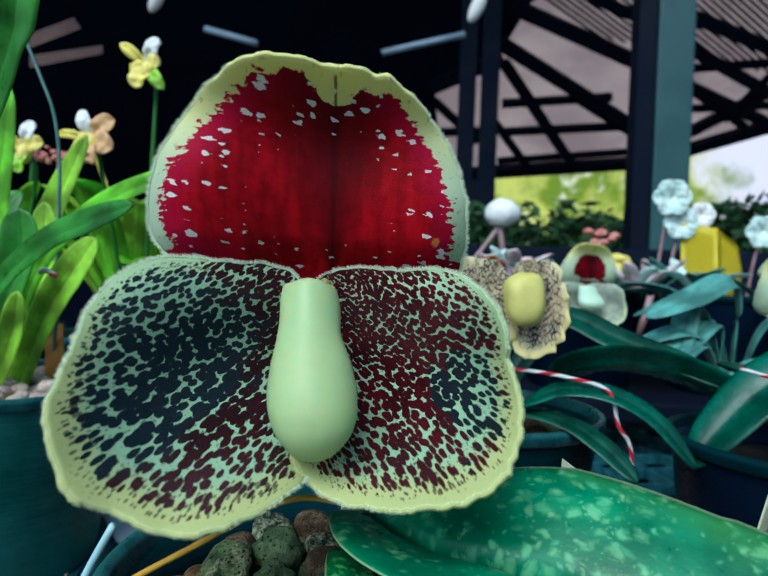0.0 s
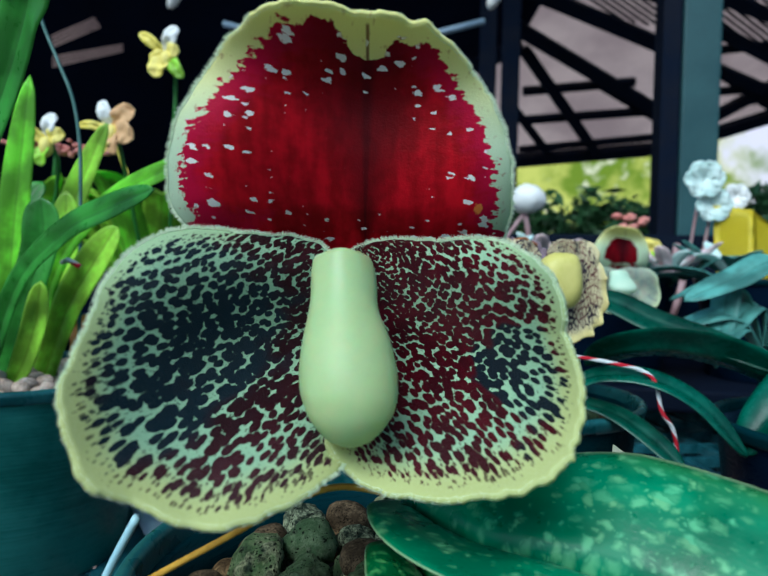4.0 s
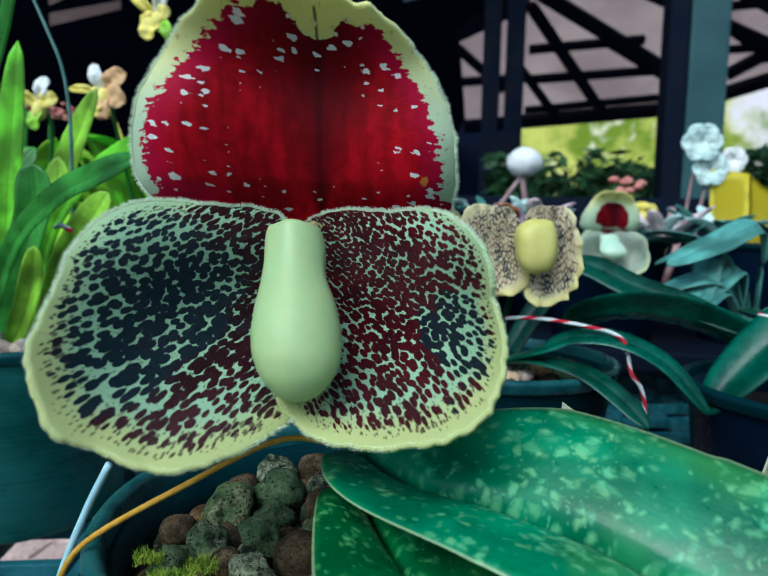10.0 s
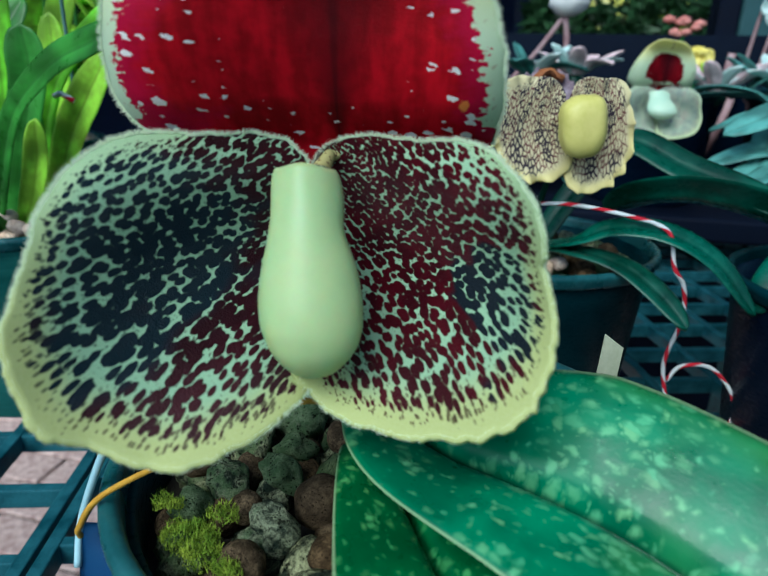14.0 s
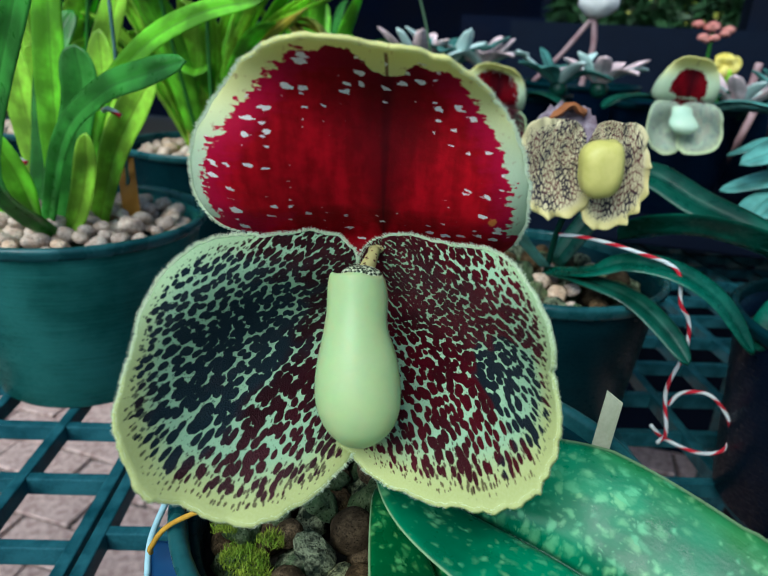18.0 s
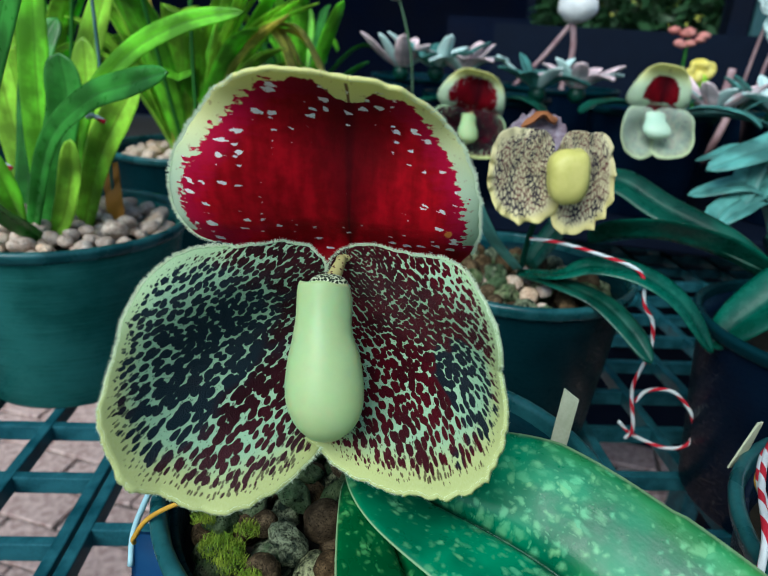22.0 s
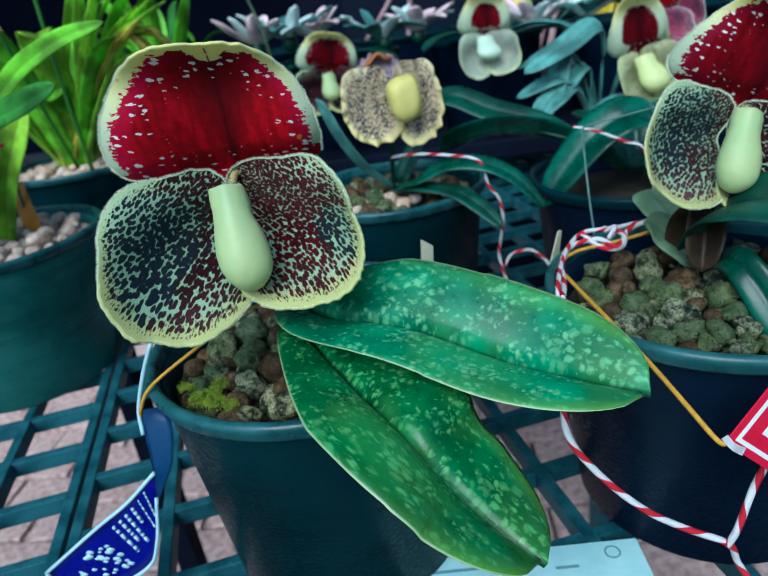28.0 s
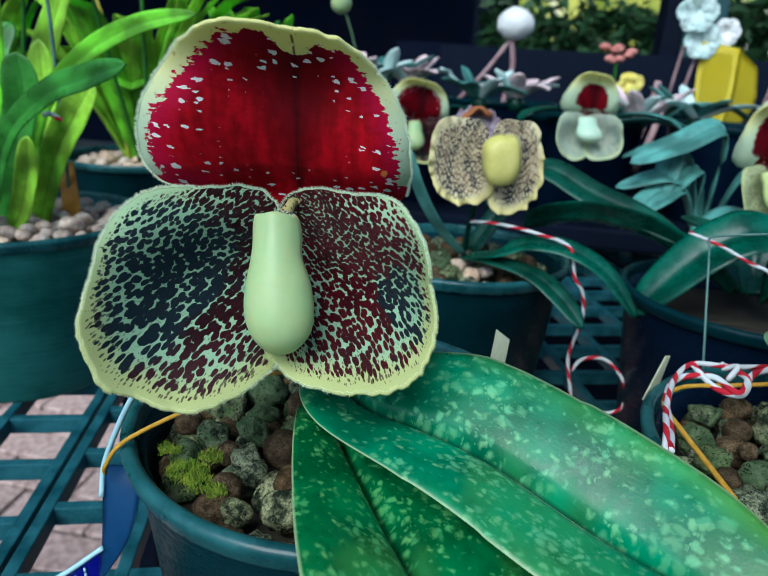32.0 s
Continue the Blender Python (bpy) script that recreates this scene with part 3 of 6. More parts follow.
def pouch_bm(seg=64, rings=60):
    """The slipper: a narrow lip with blunt corners, a dented waist on one side, widest low down, a small chin."""
    bm = bmesh.new()
    rows = []
    for q in range(rings + 1):
        s = 1 - (1 - q / rings) ** 1.25
        w = sum(along(POUCH, min(1.0, max(0.0, s + e))) for e in (-0.025, 0.0, 0.025)) / 3 if 0.03 < s < 0.95 else along(POUCH, s)
        row = []
        for i in range(seg):
            t = 2 * math.pi * i / seg
            front, side = -math.sin(t), math.cos(t)
            top = -0.06 - 0.20 * (1 - max(0.0, front)) ** 1.6 - 0.12 * max(0.0, -front) + 0.03 * math.cos(4 * t)
            z = top + (-2.98 - top) * s
            d = 1.24 + 1.02 * math.sin(min(1.0, s / 0.9) * math.pi / 2) ** 1.4
            x = -0.32 + 0.20 * min(1.0, s / 0.8)
            dent = -0.055 * math.exp(-((s - 0.28) / 0.09) ** 2) * max(0.0, side) ** 2
            lump = 0.018 * noise.noise((side * 1.5, s * 4, front * 1.5))
            r = w + dent + lump * (1 - s)
            row.append(bm.verts.new((x + r * side, -(d + 0.88 * r * front), z)))
        rows.append(row)
    grid_faces(bm, rows, True)
    bmesh.ops.remove_doubles(bm, verts=rows[-1], dist=0.05)
    bmesh.ops.recalc_face_normals(bm, faces=bm.faces[:])
    return bm


def hairs(which, count, length, seed, bend):
    """Fine pale hairs round a margin."""
    rng = random.Random(seed)
    (ca, cb), rc, dc = SHAPES[which]
    bm = bmesh.new()
    for _ in range(count):
        th = rng.uniform(0, 2 * math.pi)
        if which == "dorsal" and math.sin(th) < -0.5:
            continue
        r = margin_at(which, th, bend)
        a, b = ca + 0.99 * r * math.cos(th), cb + 0.99 * r * math.sin(th)
        d = deep(which, a, b) + 0.09 * noise.noise((math.cos(th) * 4, math.sin(th) * 4, bend + 5))
        p = Vector((a, -d, b))
        way = Vector((math.cos(th) + rng.gauss(0, 0.3), rng.gauss(0, 0.4), math.sin(th) + rng.gauss(0, 0.3))).normalized()
        side = way.cross(Vector((0, 1, 0))).normalized() * 0.008
        tip = p + way * length * rng.uniform(0.4, 1.0)
        bm.faces.new([bm.verts.new(q) for q in (p - side, p + side, tip)])
    return bm


k = Nodes("hair_pale", 0.6, 0.1)
k.color((0.80, 0.90, 0.70, 1.0)).thin(0.5)
M_HAIR = k.m


def flower(plant, at, turn, tilt=0.0, roll=0.0, size=1.0, mats=None, hairy=True, fine=1.0, shape=(1.0, 1.0), slipper=(1.0, 1.0)):
    """A slipper flower as parts of a plant; at is the place of its heart in the plant's frame."""
    mats = mats or (M_DORSAL, M_PETAL_L, M_PETAL_R, M_POUCH)
    m = Matrix.Translation(at) @ Euler((radians(tilt), radians(roll), radians(turn)), "ZYX").to_matrix().to_4x4() @ Matrix.Diagonal((size * shape[0], size, size * shape[1], 1))
    rg, tn = int(30 * fine), int(220 * fine)
    out = []
    for nm, which, sh, mt, lab in (("dorsal_sepal", "dorsal", 0.0, mats[0], "dark red fan-shaped sepal with pale margin"), ("petal", "left", 0.0, mats[1], "broad pale green petal with dark maroon spots"), ("petal", "right", 0.0, mats[2], "broad pale green petal with dark maroon spots")):
        ob = part(nm, blade(which, sh, rg, tn, seed=3.0 * len(out)), mt, plant, lab, matrix=m)
        thicken(ob, 0.7)
        out.append(ob)
        if hairy:
            h = part("margin_hair", hairs(which, 5500, 0.11, 5 + len(out), 3.0 * len(out) - 3.0), M_HAIR, ob, "short pale hairs along the margin")
            h["kind"] = "stuff"
    ob = part("pouch", pouch_bm(), mats[3], plant, "smooth pale green slipper pouch", matrix=m @ Matrix.Diagonal((slipper[0], 1.0, slipper[1], 1)))
    thicken(ob, 0.8)
    bm = bmesh.new()
    bmesh.ops.create_uvsphere(bm, u_segments=24, v_segments=14, radius=1.0, matrix=Matrix.Translation((-0.27, -0.98, -0.34)) @ Matrix.Diagonal((0.38, 0.24, 0.19, 1)))
    part("staminode", bm, M_COLUMN, plant, "black-laced pale green column shield", matrix=m)
    bm = bmesh.new()
    bmesh.ops.create_uvsphere(bm, u_segments=16, v_segments=10, radius=1.0, matrix=Matrix.Translation((-0.12, 0.12, -0.14)) @ Matrix.Diagonal((0.20, 0.22, 0.11, 1)))
    part("flower_base", bm, M_HEART, plant, "speckled yellow-green flower heart", matrix=m)
    part("column", tube(spline([(-0.12, -0.1, -0.12), (-0.18, -0.5, -0.24), (-0.25, -0.9, -0.36)], 8), lambda u: 0.10 + 0.06 * u, 12), M_HEART, plant, "speckled column joining the heart and the shield", matrix=m)
    return m


def leaf_bm(points, width, fold=0.25, sag=0.0, long=44, wide=12, tip=0.75, thick=0.16, base=0.35, wave=0.0, seed=0.0, twist=0.0, up=(0, 0, 1), roll=0.0, notch=0.0, groove=0.05):
    """A strap leaf along a spine: half width in cm, folded upwards along its midrib, with a notched blunt tip."""
    line = spline(points, long)
    bm = bmesh.new()
    uv = bm.loops.layers.uv.new("polar")
    rim = bm.loops.layers.uv.new("edge")
    info, place = {}, {}
    tops, lows = [], []
    upv = Vector(up)
    ln = 0.0
    for k, p in enumerate(line):
        s = k / long
        if k:
            ln += (p - line[k - 1]).length
        d = (line[min(k + 1, long)] - line[max(k - 1, 0)]).normalized()
        side = d.cross(upv).normalized()
        ang = radians(roll + twist * s)
        nrm = side.cross(d)
        side, nrm = side * math.cos(ang) + nrm * math.sin(ang), nrm * math.cos(ang) - side * math.sin(ang)
        w = width * (base + (1 - base) * min(1, s / 0.45) ** 0.8)
        if s > tip:
            w *= math.sqrt(max(0.0, 1 - ((s - tip) / (1 - tip)) ** 2.6)) + 0.02
        top, low = [], []
        for i in range(wide + 1):
            t = 2 * i / wide - 1
            if groove > 0.05:
                t = math.copysign(abs(t) ** 1.5, t)
            h = fold * width * abs(t) - sag * width * t * t
            h -= groove * width * math.exp(-(t / 0.07) ** 2)
            h += wave * noise.noise((s * 6, t * 1.5, seed)) * width
            q = p + side * (w * t) + nrm * h * (w / width)
            if notch and s > 0.8:
                q += d * (notch * (s - 0.8) / 0.2 * min(1.0, abs(t) * 1.6) * (1.0 if t < 0 else 0.25))
            v1, v2 = bm.verts.new(q + nrm * thick * 0.5 * (1 - t ** 6)), bm.verts.new(q - nrm * thick * 0.5 * (1 - t ** 6) - nrm * 0.01)
            info[v1] = info[v2] = (ln, w * t)
            place[v1] = place[v2] = (t, s)
            top.append(v1)
            low.append(v2)
        tops.append(top)
        lows.append(low)
    grid_faces(bm, tops)
    grid_faces(bm, [r[::-1] for r in lows])
    for i in range(wide):
        bm.faces.new((tops[0][i + 1], tops[0][i], lows[0][i], lows[0][i + 1]))
        bm.faces.new((tops[-1][i], tops[-1][i + 1], lows[-1][i + 1], lows[-1][i]))
    for a, b in zip(range(long), range(1, long + 1)):
        bm.faces.new((tops[a][0], tops[b][0], lows[b][0], lows[a][0]))
        bm.faces.new((tops[b][-1], tops[a][-1], lows[a][-1], lows[b][-1]))
    for f in bm.faces:
        for lp in f.loops:
            lp[uv].uv = info[lp.vert]
            lp[rim].uv = place[lp.vert]
    bmesh.ops.recalc_face_normals(bm, faces=bm.faces[:])
    return bm


def stone_bm(rng, squash=0.8, rough=0.12, sub=3, crag=0.0):
    bm = bmesh.new()
    bmesh.ops.create_icosphere(bm, subdivisions=sub, radius=1.0)
    o = rng.uniform(0, 50)
    sx, sy = rng.uniform(0.85, 1.2), rng.uniform(0.8, 1.1)
    for v in bm.verts:
        n = v.co.normalized()
        k = 1 + rough * noise.noise(n * 1.3 + Vector((o, o, o))) * 2 + rough * 0.6 * noise.noise(n * 4 + Vector((o, 0, o)))
        if crag:
            k += crag * (0.5 - abs(noise.noise(n * 2.6 + Vector((0, o, o))))) - crag * 0.8 * max(0.0, noise.noise(n * 6 + Vector((o, o, 0))))
        v.co = Vector((n.x * k * sx, n.y * k * sy, n.z * k * squash))
    return bm


RNG = random.Random(11)
CLAY = [mesh_of("stone", stone_bm(RNG, 0.9, 0.06), M_STONE) for _ in range(5)]
LAVA = [mesh_of("stone", stone_bm(RNG, 0.85, 0.24, 3, 0.22), M_LAVA) for _ in range(6)]
PEBB = [mesh_of("stone", stone_bm(RNG, 0.7, 0.10), M_PEBBLE) for _ in range(5)]


def fill(pot, radius, height, meshes, size, seed, dome=0.3, keep=None):
    """Stones packed over the top of a pot, each a part of it."""
    rng = random.Random(seed)
    placed = []
    for layer, tries in ((0, 900), (1, 700)):
        mine = []
        for _ in range(tries):
            s = rng.uniform(*size)
            r, a = (radius - s * 0.8) * math.sqrt(rng.random()), rng.uniform(0, 2 * math.pi)
            x, y = r * math.cos(a), r * math.sin(a)
            if all((x - q[0]) ** 2 + (y - q[1]) ** 2 > (0.97 * (s + q[2])) ** 2 for q in mine) and (keep is None or keep(x, y)):
                z = height + (0.0 if layer == 0 else 0.75 * size[1]) + dome * (1 - (r / radius) ** 2) + rng.uniform(-0.1, 0.1) * s
                if layer == 1 and r > radius * 0.86:
                    continue
                mine.append((x, y, s))
                placed.append((x, y, z, s))
    for x, y, z, s in placed:
        e = Euler((rng.uniform(-0.6, 0.6), rng.uniform(-0.6, 0.6), rng.uniform(0, 6.3)))
        m = Matrix.LocRotScale(Vector((x, y, z)), e, Vector((s, s, s)))
        shared("stone", rng.choice(meshes), pot, m)


def pot(at, radius, label, height=8.9, body=M_POT, rim=M_POT_RIM_LIT, seg=72, foot=0.76, group=""):
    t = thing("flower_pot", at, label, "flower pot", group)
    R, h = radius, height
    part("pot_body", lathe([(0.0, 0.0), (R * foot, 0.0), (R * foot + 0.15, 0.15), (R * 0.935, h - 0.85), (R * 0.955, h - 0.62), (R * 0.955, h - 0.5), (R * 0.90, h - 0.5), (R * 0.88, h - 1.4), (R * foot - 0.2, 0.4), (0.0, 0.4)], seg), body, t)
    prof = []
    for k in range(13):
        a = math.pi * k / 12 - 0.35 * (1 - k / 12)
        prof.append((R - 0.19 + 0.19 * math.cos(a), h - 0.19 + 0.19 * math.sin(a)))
    part("rim", lathe([(R * 0.945, h - 0.62), (R * 0.975, h - 0.60), (R * 0.985, h - 0.50)] + prof + [(R - 0.42, h - 0.5), (R - 0.42, h - 0.62), (R * 0.945, h - 0.62)], seg), rim, t, "rolled rim, its caught light painted in as a paler colour")
    part("potting_soil", lathe([(0.0, h - 1.5), (R * 0.885, h - 1.5), (R * 0.885, h - 1.55), (0.0, h - 1.6)], 40), M_SOIL, t, "dark potting mix under the stones")
    return t


# ---- the large structure ----
def slab(name, lo, hi, material, label, bevel=0.0):
    return tagged(part(name, box(bmesh.new(), lo, hi, bevel), material, None, smooth=False), label, "", "", "structure")


FLOOR = -75.0
ground = tagged(part("ground", box(bmesh.new(), (-6000, -6000, FLOOR - 12), (6000, 6000, FLOOR - 4)), M_GROUT, None, smooth=False), "grey-brown earth around the shade house", "ground", "", "structure")
floor = tagged(part("floor", box(bmesh.new(), (-220, -200, FLOOR - 4.0), (220, 330, FLOOR - 1.0)), M_GROUT, None, smooth=False), "grey mortar bed of the brick paving", "floor", "", "structure")

# ---- the bench: two mesh panels that meet in a seam ----
bench = thing("bench", (0, 0, 0), "blue-green painted steel mesh bench top", "bench")
BA = radians(17.5)
UB, VB = Vector((math.cos(BA), math.sin(BA), 0)), Vector((-math.sin(BA), math.cos(BA), 0))
bar_long = mesh_of("bar", box(bmesh.new(), (-0.26, -60, -0.85), (0.26, 75, 0.0), 0.06), M_BENCH, False)
bar_cross = mesh_of("bar", box(bmesh.new(), (-60, -0.24, -0.9), (60, 0.24, -0.05), 0.06), M_BENCH, False)
SEAM, CELL = -7.6, 3.9
for k in range(0, 16):
    shared("bar", bar_long, bench, Matrix.Translation(UB * (SEAM + 0.35 + CELL * k)) @ Matrix.Rotation(BA, 4, "Z"))
    shared("bar", bar_long, bench, Matrix.Translation(UB * (SEAM - 0.35 - CELL * k)) @ Matrix.Rotation(BA, 4, "Z"))
for k in range(-16, 17):
    shared("bar", bar_cross, bench, Matrix.Translation(UB * (SEAM + 60.35) + VB * (20.9 + CELL * k)) @ Matrix.Rotation(BA, 4, "Z"))
    shared("bar", bar_cross, bench, Matrix.Translation(UB * (SEAM - 60.35) + VB * (20.1 + CELL * k)) @ Matrix.Rotation(BA, 4, "Z"))

bench_leg = mesh_of("leg", box(bmesh.new(), (-2, -2, FLOOR - 0.9), (2, 2, -0.9), 0.3), M_BENCH, False)
for u in (SEAM - 58, SEAM, SEAM + 58):
    for w in (-54, 66):
        shared("leg", bench_leg, bench, Matrix.Translation(UB * u + VB * w) @ Matrix.Rotation(BA, 4, "Z"))

# ---- pots and the main orchid ----
main_pot = pot((-0.1, 14.0, 0), 5.7, "dark teal plastic pot filled with clay pebbles and lava rock")
fill(main_pot, 4.95, 7.55, CLAY + LAVA, (0.34, 0.6), 3)
orchid = thing("orchid_plant", (-0.1, 14.0, 8.0), "slipper orchid with a maroon-spotted flower and mottled leaves", "orchid")
O_FLOWER = (-1.0, -1.0, 6.8)
flower(orchid, O_FLOWER, 12.0)
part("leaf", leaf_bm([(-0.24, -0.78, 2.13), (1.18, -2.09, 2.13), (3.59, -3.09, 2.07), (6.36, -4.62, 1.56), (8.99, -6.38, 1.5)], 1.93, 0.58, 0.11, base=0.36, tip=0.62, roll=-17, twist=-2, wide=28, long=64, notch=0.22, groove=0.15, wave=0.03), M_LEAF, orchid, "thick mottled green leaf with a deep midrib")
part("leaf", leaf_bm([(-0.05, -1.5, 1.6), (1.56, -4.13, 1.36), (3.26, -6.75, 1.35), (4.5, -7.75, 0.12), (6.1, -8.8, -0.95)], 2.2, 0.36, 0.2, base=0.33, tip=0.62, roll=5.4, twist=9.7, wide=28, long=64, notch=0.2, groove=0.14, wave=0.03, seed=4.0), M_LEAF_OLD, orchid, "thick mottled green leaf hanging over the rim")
part("stem", tube(spline([(0.0, -0.3, 0.4), (-0.3, 0.3, 3.0), (-0.8, -0.3, 6.0), (-1.0, -0.7, 6.6)], 16), 0.16), M_LEAF_BACK, orchid, "dark green flower stalk")

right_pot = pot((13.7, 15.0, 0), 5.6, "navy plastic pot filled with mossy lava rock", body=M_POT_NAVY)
fill(right_pot, 4.9, 7.6, LAVA + CLAY + LAVA, (0.27, 0.56), 5)
left_pot = pot((-22.2, 28.6, 0), 6.7, foot=0.71, label= "dark green plastic pot filled with pale pebbles", height=9.2, body=M_POT_GREEN_LIT)
fill(left_pot, 5.9, 8.2, PEBB, (0.36, 0.62), 6)
wilt_pot = pot((1.9, 31.6, 0), 5.8, "dark green plastic pot behind the flower")
fill(wilt_pot, 5.0, 7.6, CLAY + LAVA + PEBB[:2], (0.36, 0.6), 7)


# ---- more materials ----
M_WILT_PETAL = petal_mat("petal_wilted", 4.0, pale=(0.62, 0.56, 0.34), lime=(0.72, 0.64, 0.26), dark=(0.10, 0.058, 0.045), size=1.0, net=True)
M_WILT_POUCH = flat_mat("pouch_yellow", (0.52, 0.50, 0.12), (0.62, 0.58, 0.18), 60.0, 0.45, 0.1)
M_WILT_BROWN = flat_mat("petal_brown", (0.10, 0.06, 0.08), (0.30, 0.26, 0.30), 120.0, 0.7, 0.3)
M_RUST = flat_mat("petal_rust", (0.22, 0.07, 0.02), (0.35, 0.14, 0.05), 150.0, 0.7, 0.3)
M_FAR_PETAL = petal_mat("petal_pale", 9.0, pale=(0.42, 0.55, 0.40), lime=(0.52, 0.62, 0.36), dark=(0.20, 0.16, 0.16), size=0.5, cover=0.55)
M_FAR_DORSAL = dorsal_mat("sepal_far", 12.0, margin=0.56, tone=0.45)
M_DARK_PETAL = petal_mat("petal_deep", 14.0, cover=1.35)
M_ROSE_PETAL = petal_mat("petal_rose", 15.0, pale=(0.5, 0.35, 0.42), lime=(0.45, 0.42, 0.4), dark=(0.20, 0.01, 0.05), size=0.5, cover=1.0)
M_GLAUCOUS = leaf_mat("leaf_glaucous", (0.07, 0.225, 0.195), (0.3, 0.45, 0.42), spots=False, rough=0.45)
M_LEAF_SHINE = leaf_mat("leaf_glossy", (0.004, 0.068, 0.042), (0.12, 0.24, 0.14), spots=False, rough=0.26)
M_LEAF_PALE = leaf_mat("leaf_underside", (0.14, 0.26, 0.14), (0.3, 0.5, 0.3), spots=False, rough=0.5)
M_LEAF_YELLOW = leaf_mat("leaf_yellowing", (0.66, 0.60, 0.12), (0.5, 0.5, 0.2), spots=False, rough=0.45, clear=0.3)
M_LEAF_PINK = leaf_mat("leaf_pinkish", (0.70, 0.54, 0.55), (0.5, 0.4, 0.4), spots=False, rough=0.5)
M_BRACT = flat_mat("bract_brown", (0.018, 0.014, 0.008), (0.055, 0.036, 0.018), 90.0, 0.5, 0.2)
M_STALK = flat_mat("stalk_pink", (0.28, 0.16, 0.17), (0.42, 0.30, 0.30), 60.0, 0.6, 0.1)
M_WHITE = flat_mat("petal_white", (0.66, 0.70, 0.68), (0.80, 0.82, 0.80), 50.0, 0.5, 0.1)
M_MINT = flat_mat("petal_mint", (0.42, 0.62, 0.58), (0.62, 0.74, 0.70), 40.0, 0.5, 0.2)
M_YELLOW_CARD = flat_mat("card_yellow", (0.82, 0.68, 0.02), (0.80, 0.68, 0.05), 15.0, 0.45, 0.05)
M_YELLOW_PETAL = flat_mat("petal_yellow", (0.66, 0.56, 0.07), (0.76, 0.68, 0.20), 40.0, 0.5, 0.1)
M_BUFF = flat_mat("petal_buff", (0.50, 0.28, 0.12), (0.62, 0.40, 0.20), 40.0, 0.6, 0.2)
M_CORAL = flat_mat("petal_coral", (0.50, 0.16, 0.13), (0.62, 0.28, 0.24), 40.0, 0.6, 0.2)
M_ORANGE = flat_mat("label_orange", (0.34, 0.13, 0.012), (0.44, 0.19, 0.02), 60.0, 0.5, 0.1)
M_PAPER = flat_mat("paper_white", (0.30, 0.60, 0.62), (0.42, 0.72, 0.73), 25.0, 0.6, 0.05)
M_CARD = flat_mat("card_white", (0.62, 0.72, 0.72), (0.74, 0.82, 0.82), 40.0, 0.5, 0.05)
M_SCRAP = flat_mat("paper_scrap", (0.66, 0.86, 0.92), (0.78, 0.92, 0.96), 25.0, 0.6, 0.1)
M_STICK = flat_mat("stick_pale", (0.36, 0.40, 0.26), (0.48, 0.52, 0.36), 120.0, 0.6, 0.2)
M_BLUE = flat_mat("tag_blue", (0.004, 0.006, 0.30), (0.008, 0.012, 0.40), 30.0, 0.3, 0.03)
M_BLUE_BACK = flat_mat("tag_slate", (0.008, 0.06, 0.19), (0.02, 0.11, 0.28), 30.0, 0.35, 0.05)
M_CYAN = flat_mat("tag_edge", (0.32, 0.56, 0.62), (0.42, 0.66, 0.70), 60.0, 0.4, 0.03)
M_RED = flat_mat("tag_red", (0.50, 0.006, 0.03), (0.60, 0.012, 0.05), 40.0, 0.35, 0.03)
M_CORD = flat_mat("cord_gold", (0.42, 0.22, 0.015), (0.58, 0.34, 0.04), 500.0, 0.7, 0.5)
M_WIRE = flat_mat("wire_green", (0.05, 0.14, 0.12), (0.10, 0.20, 0.18), 100.0, 0.35, 0.05)
M_INK = flat_mat("ink_grey", (0.10, 0.25, 0.30), (0.14, 0.30, 0.34), 60.0, 0.7, 0.0)
M_MOSS = flat_mat("moss", (0.13, 0.26, 0.015), (0.32, 0.42, 0.04), 300.0, 0.9, 0.5)
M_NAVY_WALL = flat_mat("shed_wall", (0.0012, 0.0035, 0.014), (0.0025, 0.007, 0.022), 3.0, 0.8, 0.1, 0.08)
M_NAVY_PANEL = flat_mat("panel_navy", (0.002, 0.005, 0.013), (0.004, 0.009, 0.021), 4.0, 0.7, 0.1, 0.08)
M_HEDGE = flat_mat("hedge_leaf", (0.008, 0.035, 0.012), (0.03, 0.09, 0.03), 3.0, 0.5, 0.1)


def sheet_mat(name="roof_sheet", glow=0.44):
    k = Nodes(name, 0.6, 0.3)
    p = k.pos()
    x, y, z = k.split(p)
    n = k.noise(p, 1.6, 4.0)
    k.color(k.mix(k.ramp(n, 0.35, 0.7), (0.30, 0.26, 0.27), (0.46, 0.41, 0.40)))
    # daylight through the sheets is painted in as an even glow
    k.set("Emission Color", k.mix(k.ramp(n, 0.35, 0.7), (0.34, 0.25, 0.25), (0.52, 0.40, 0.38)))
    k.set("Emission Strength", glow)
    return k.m


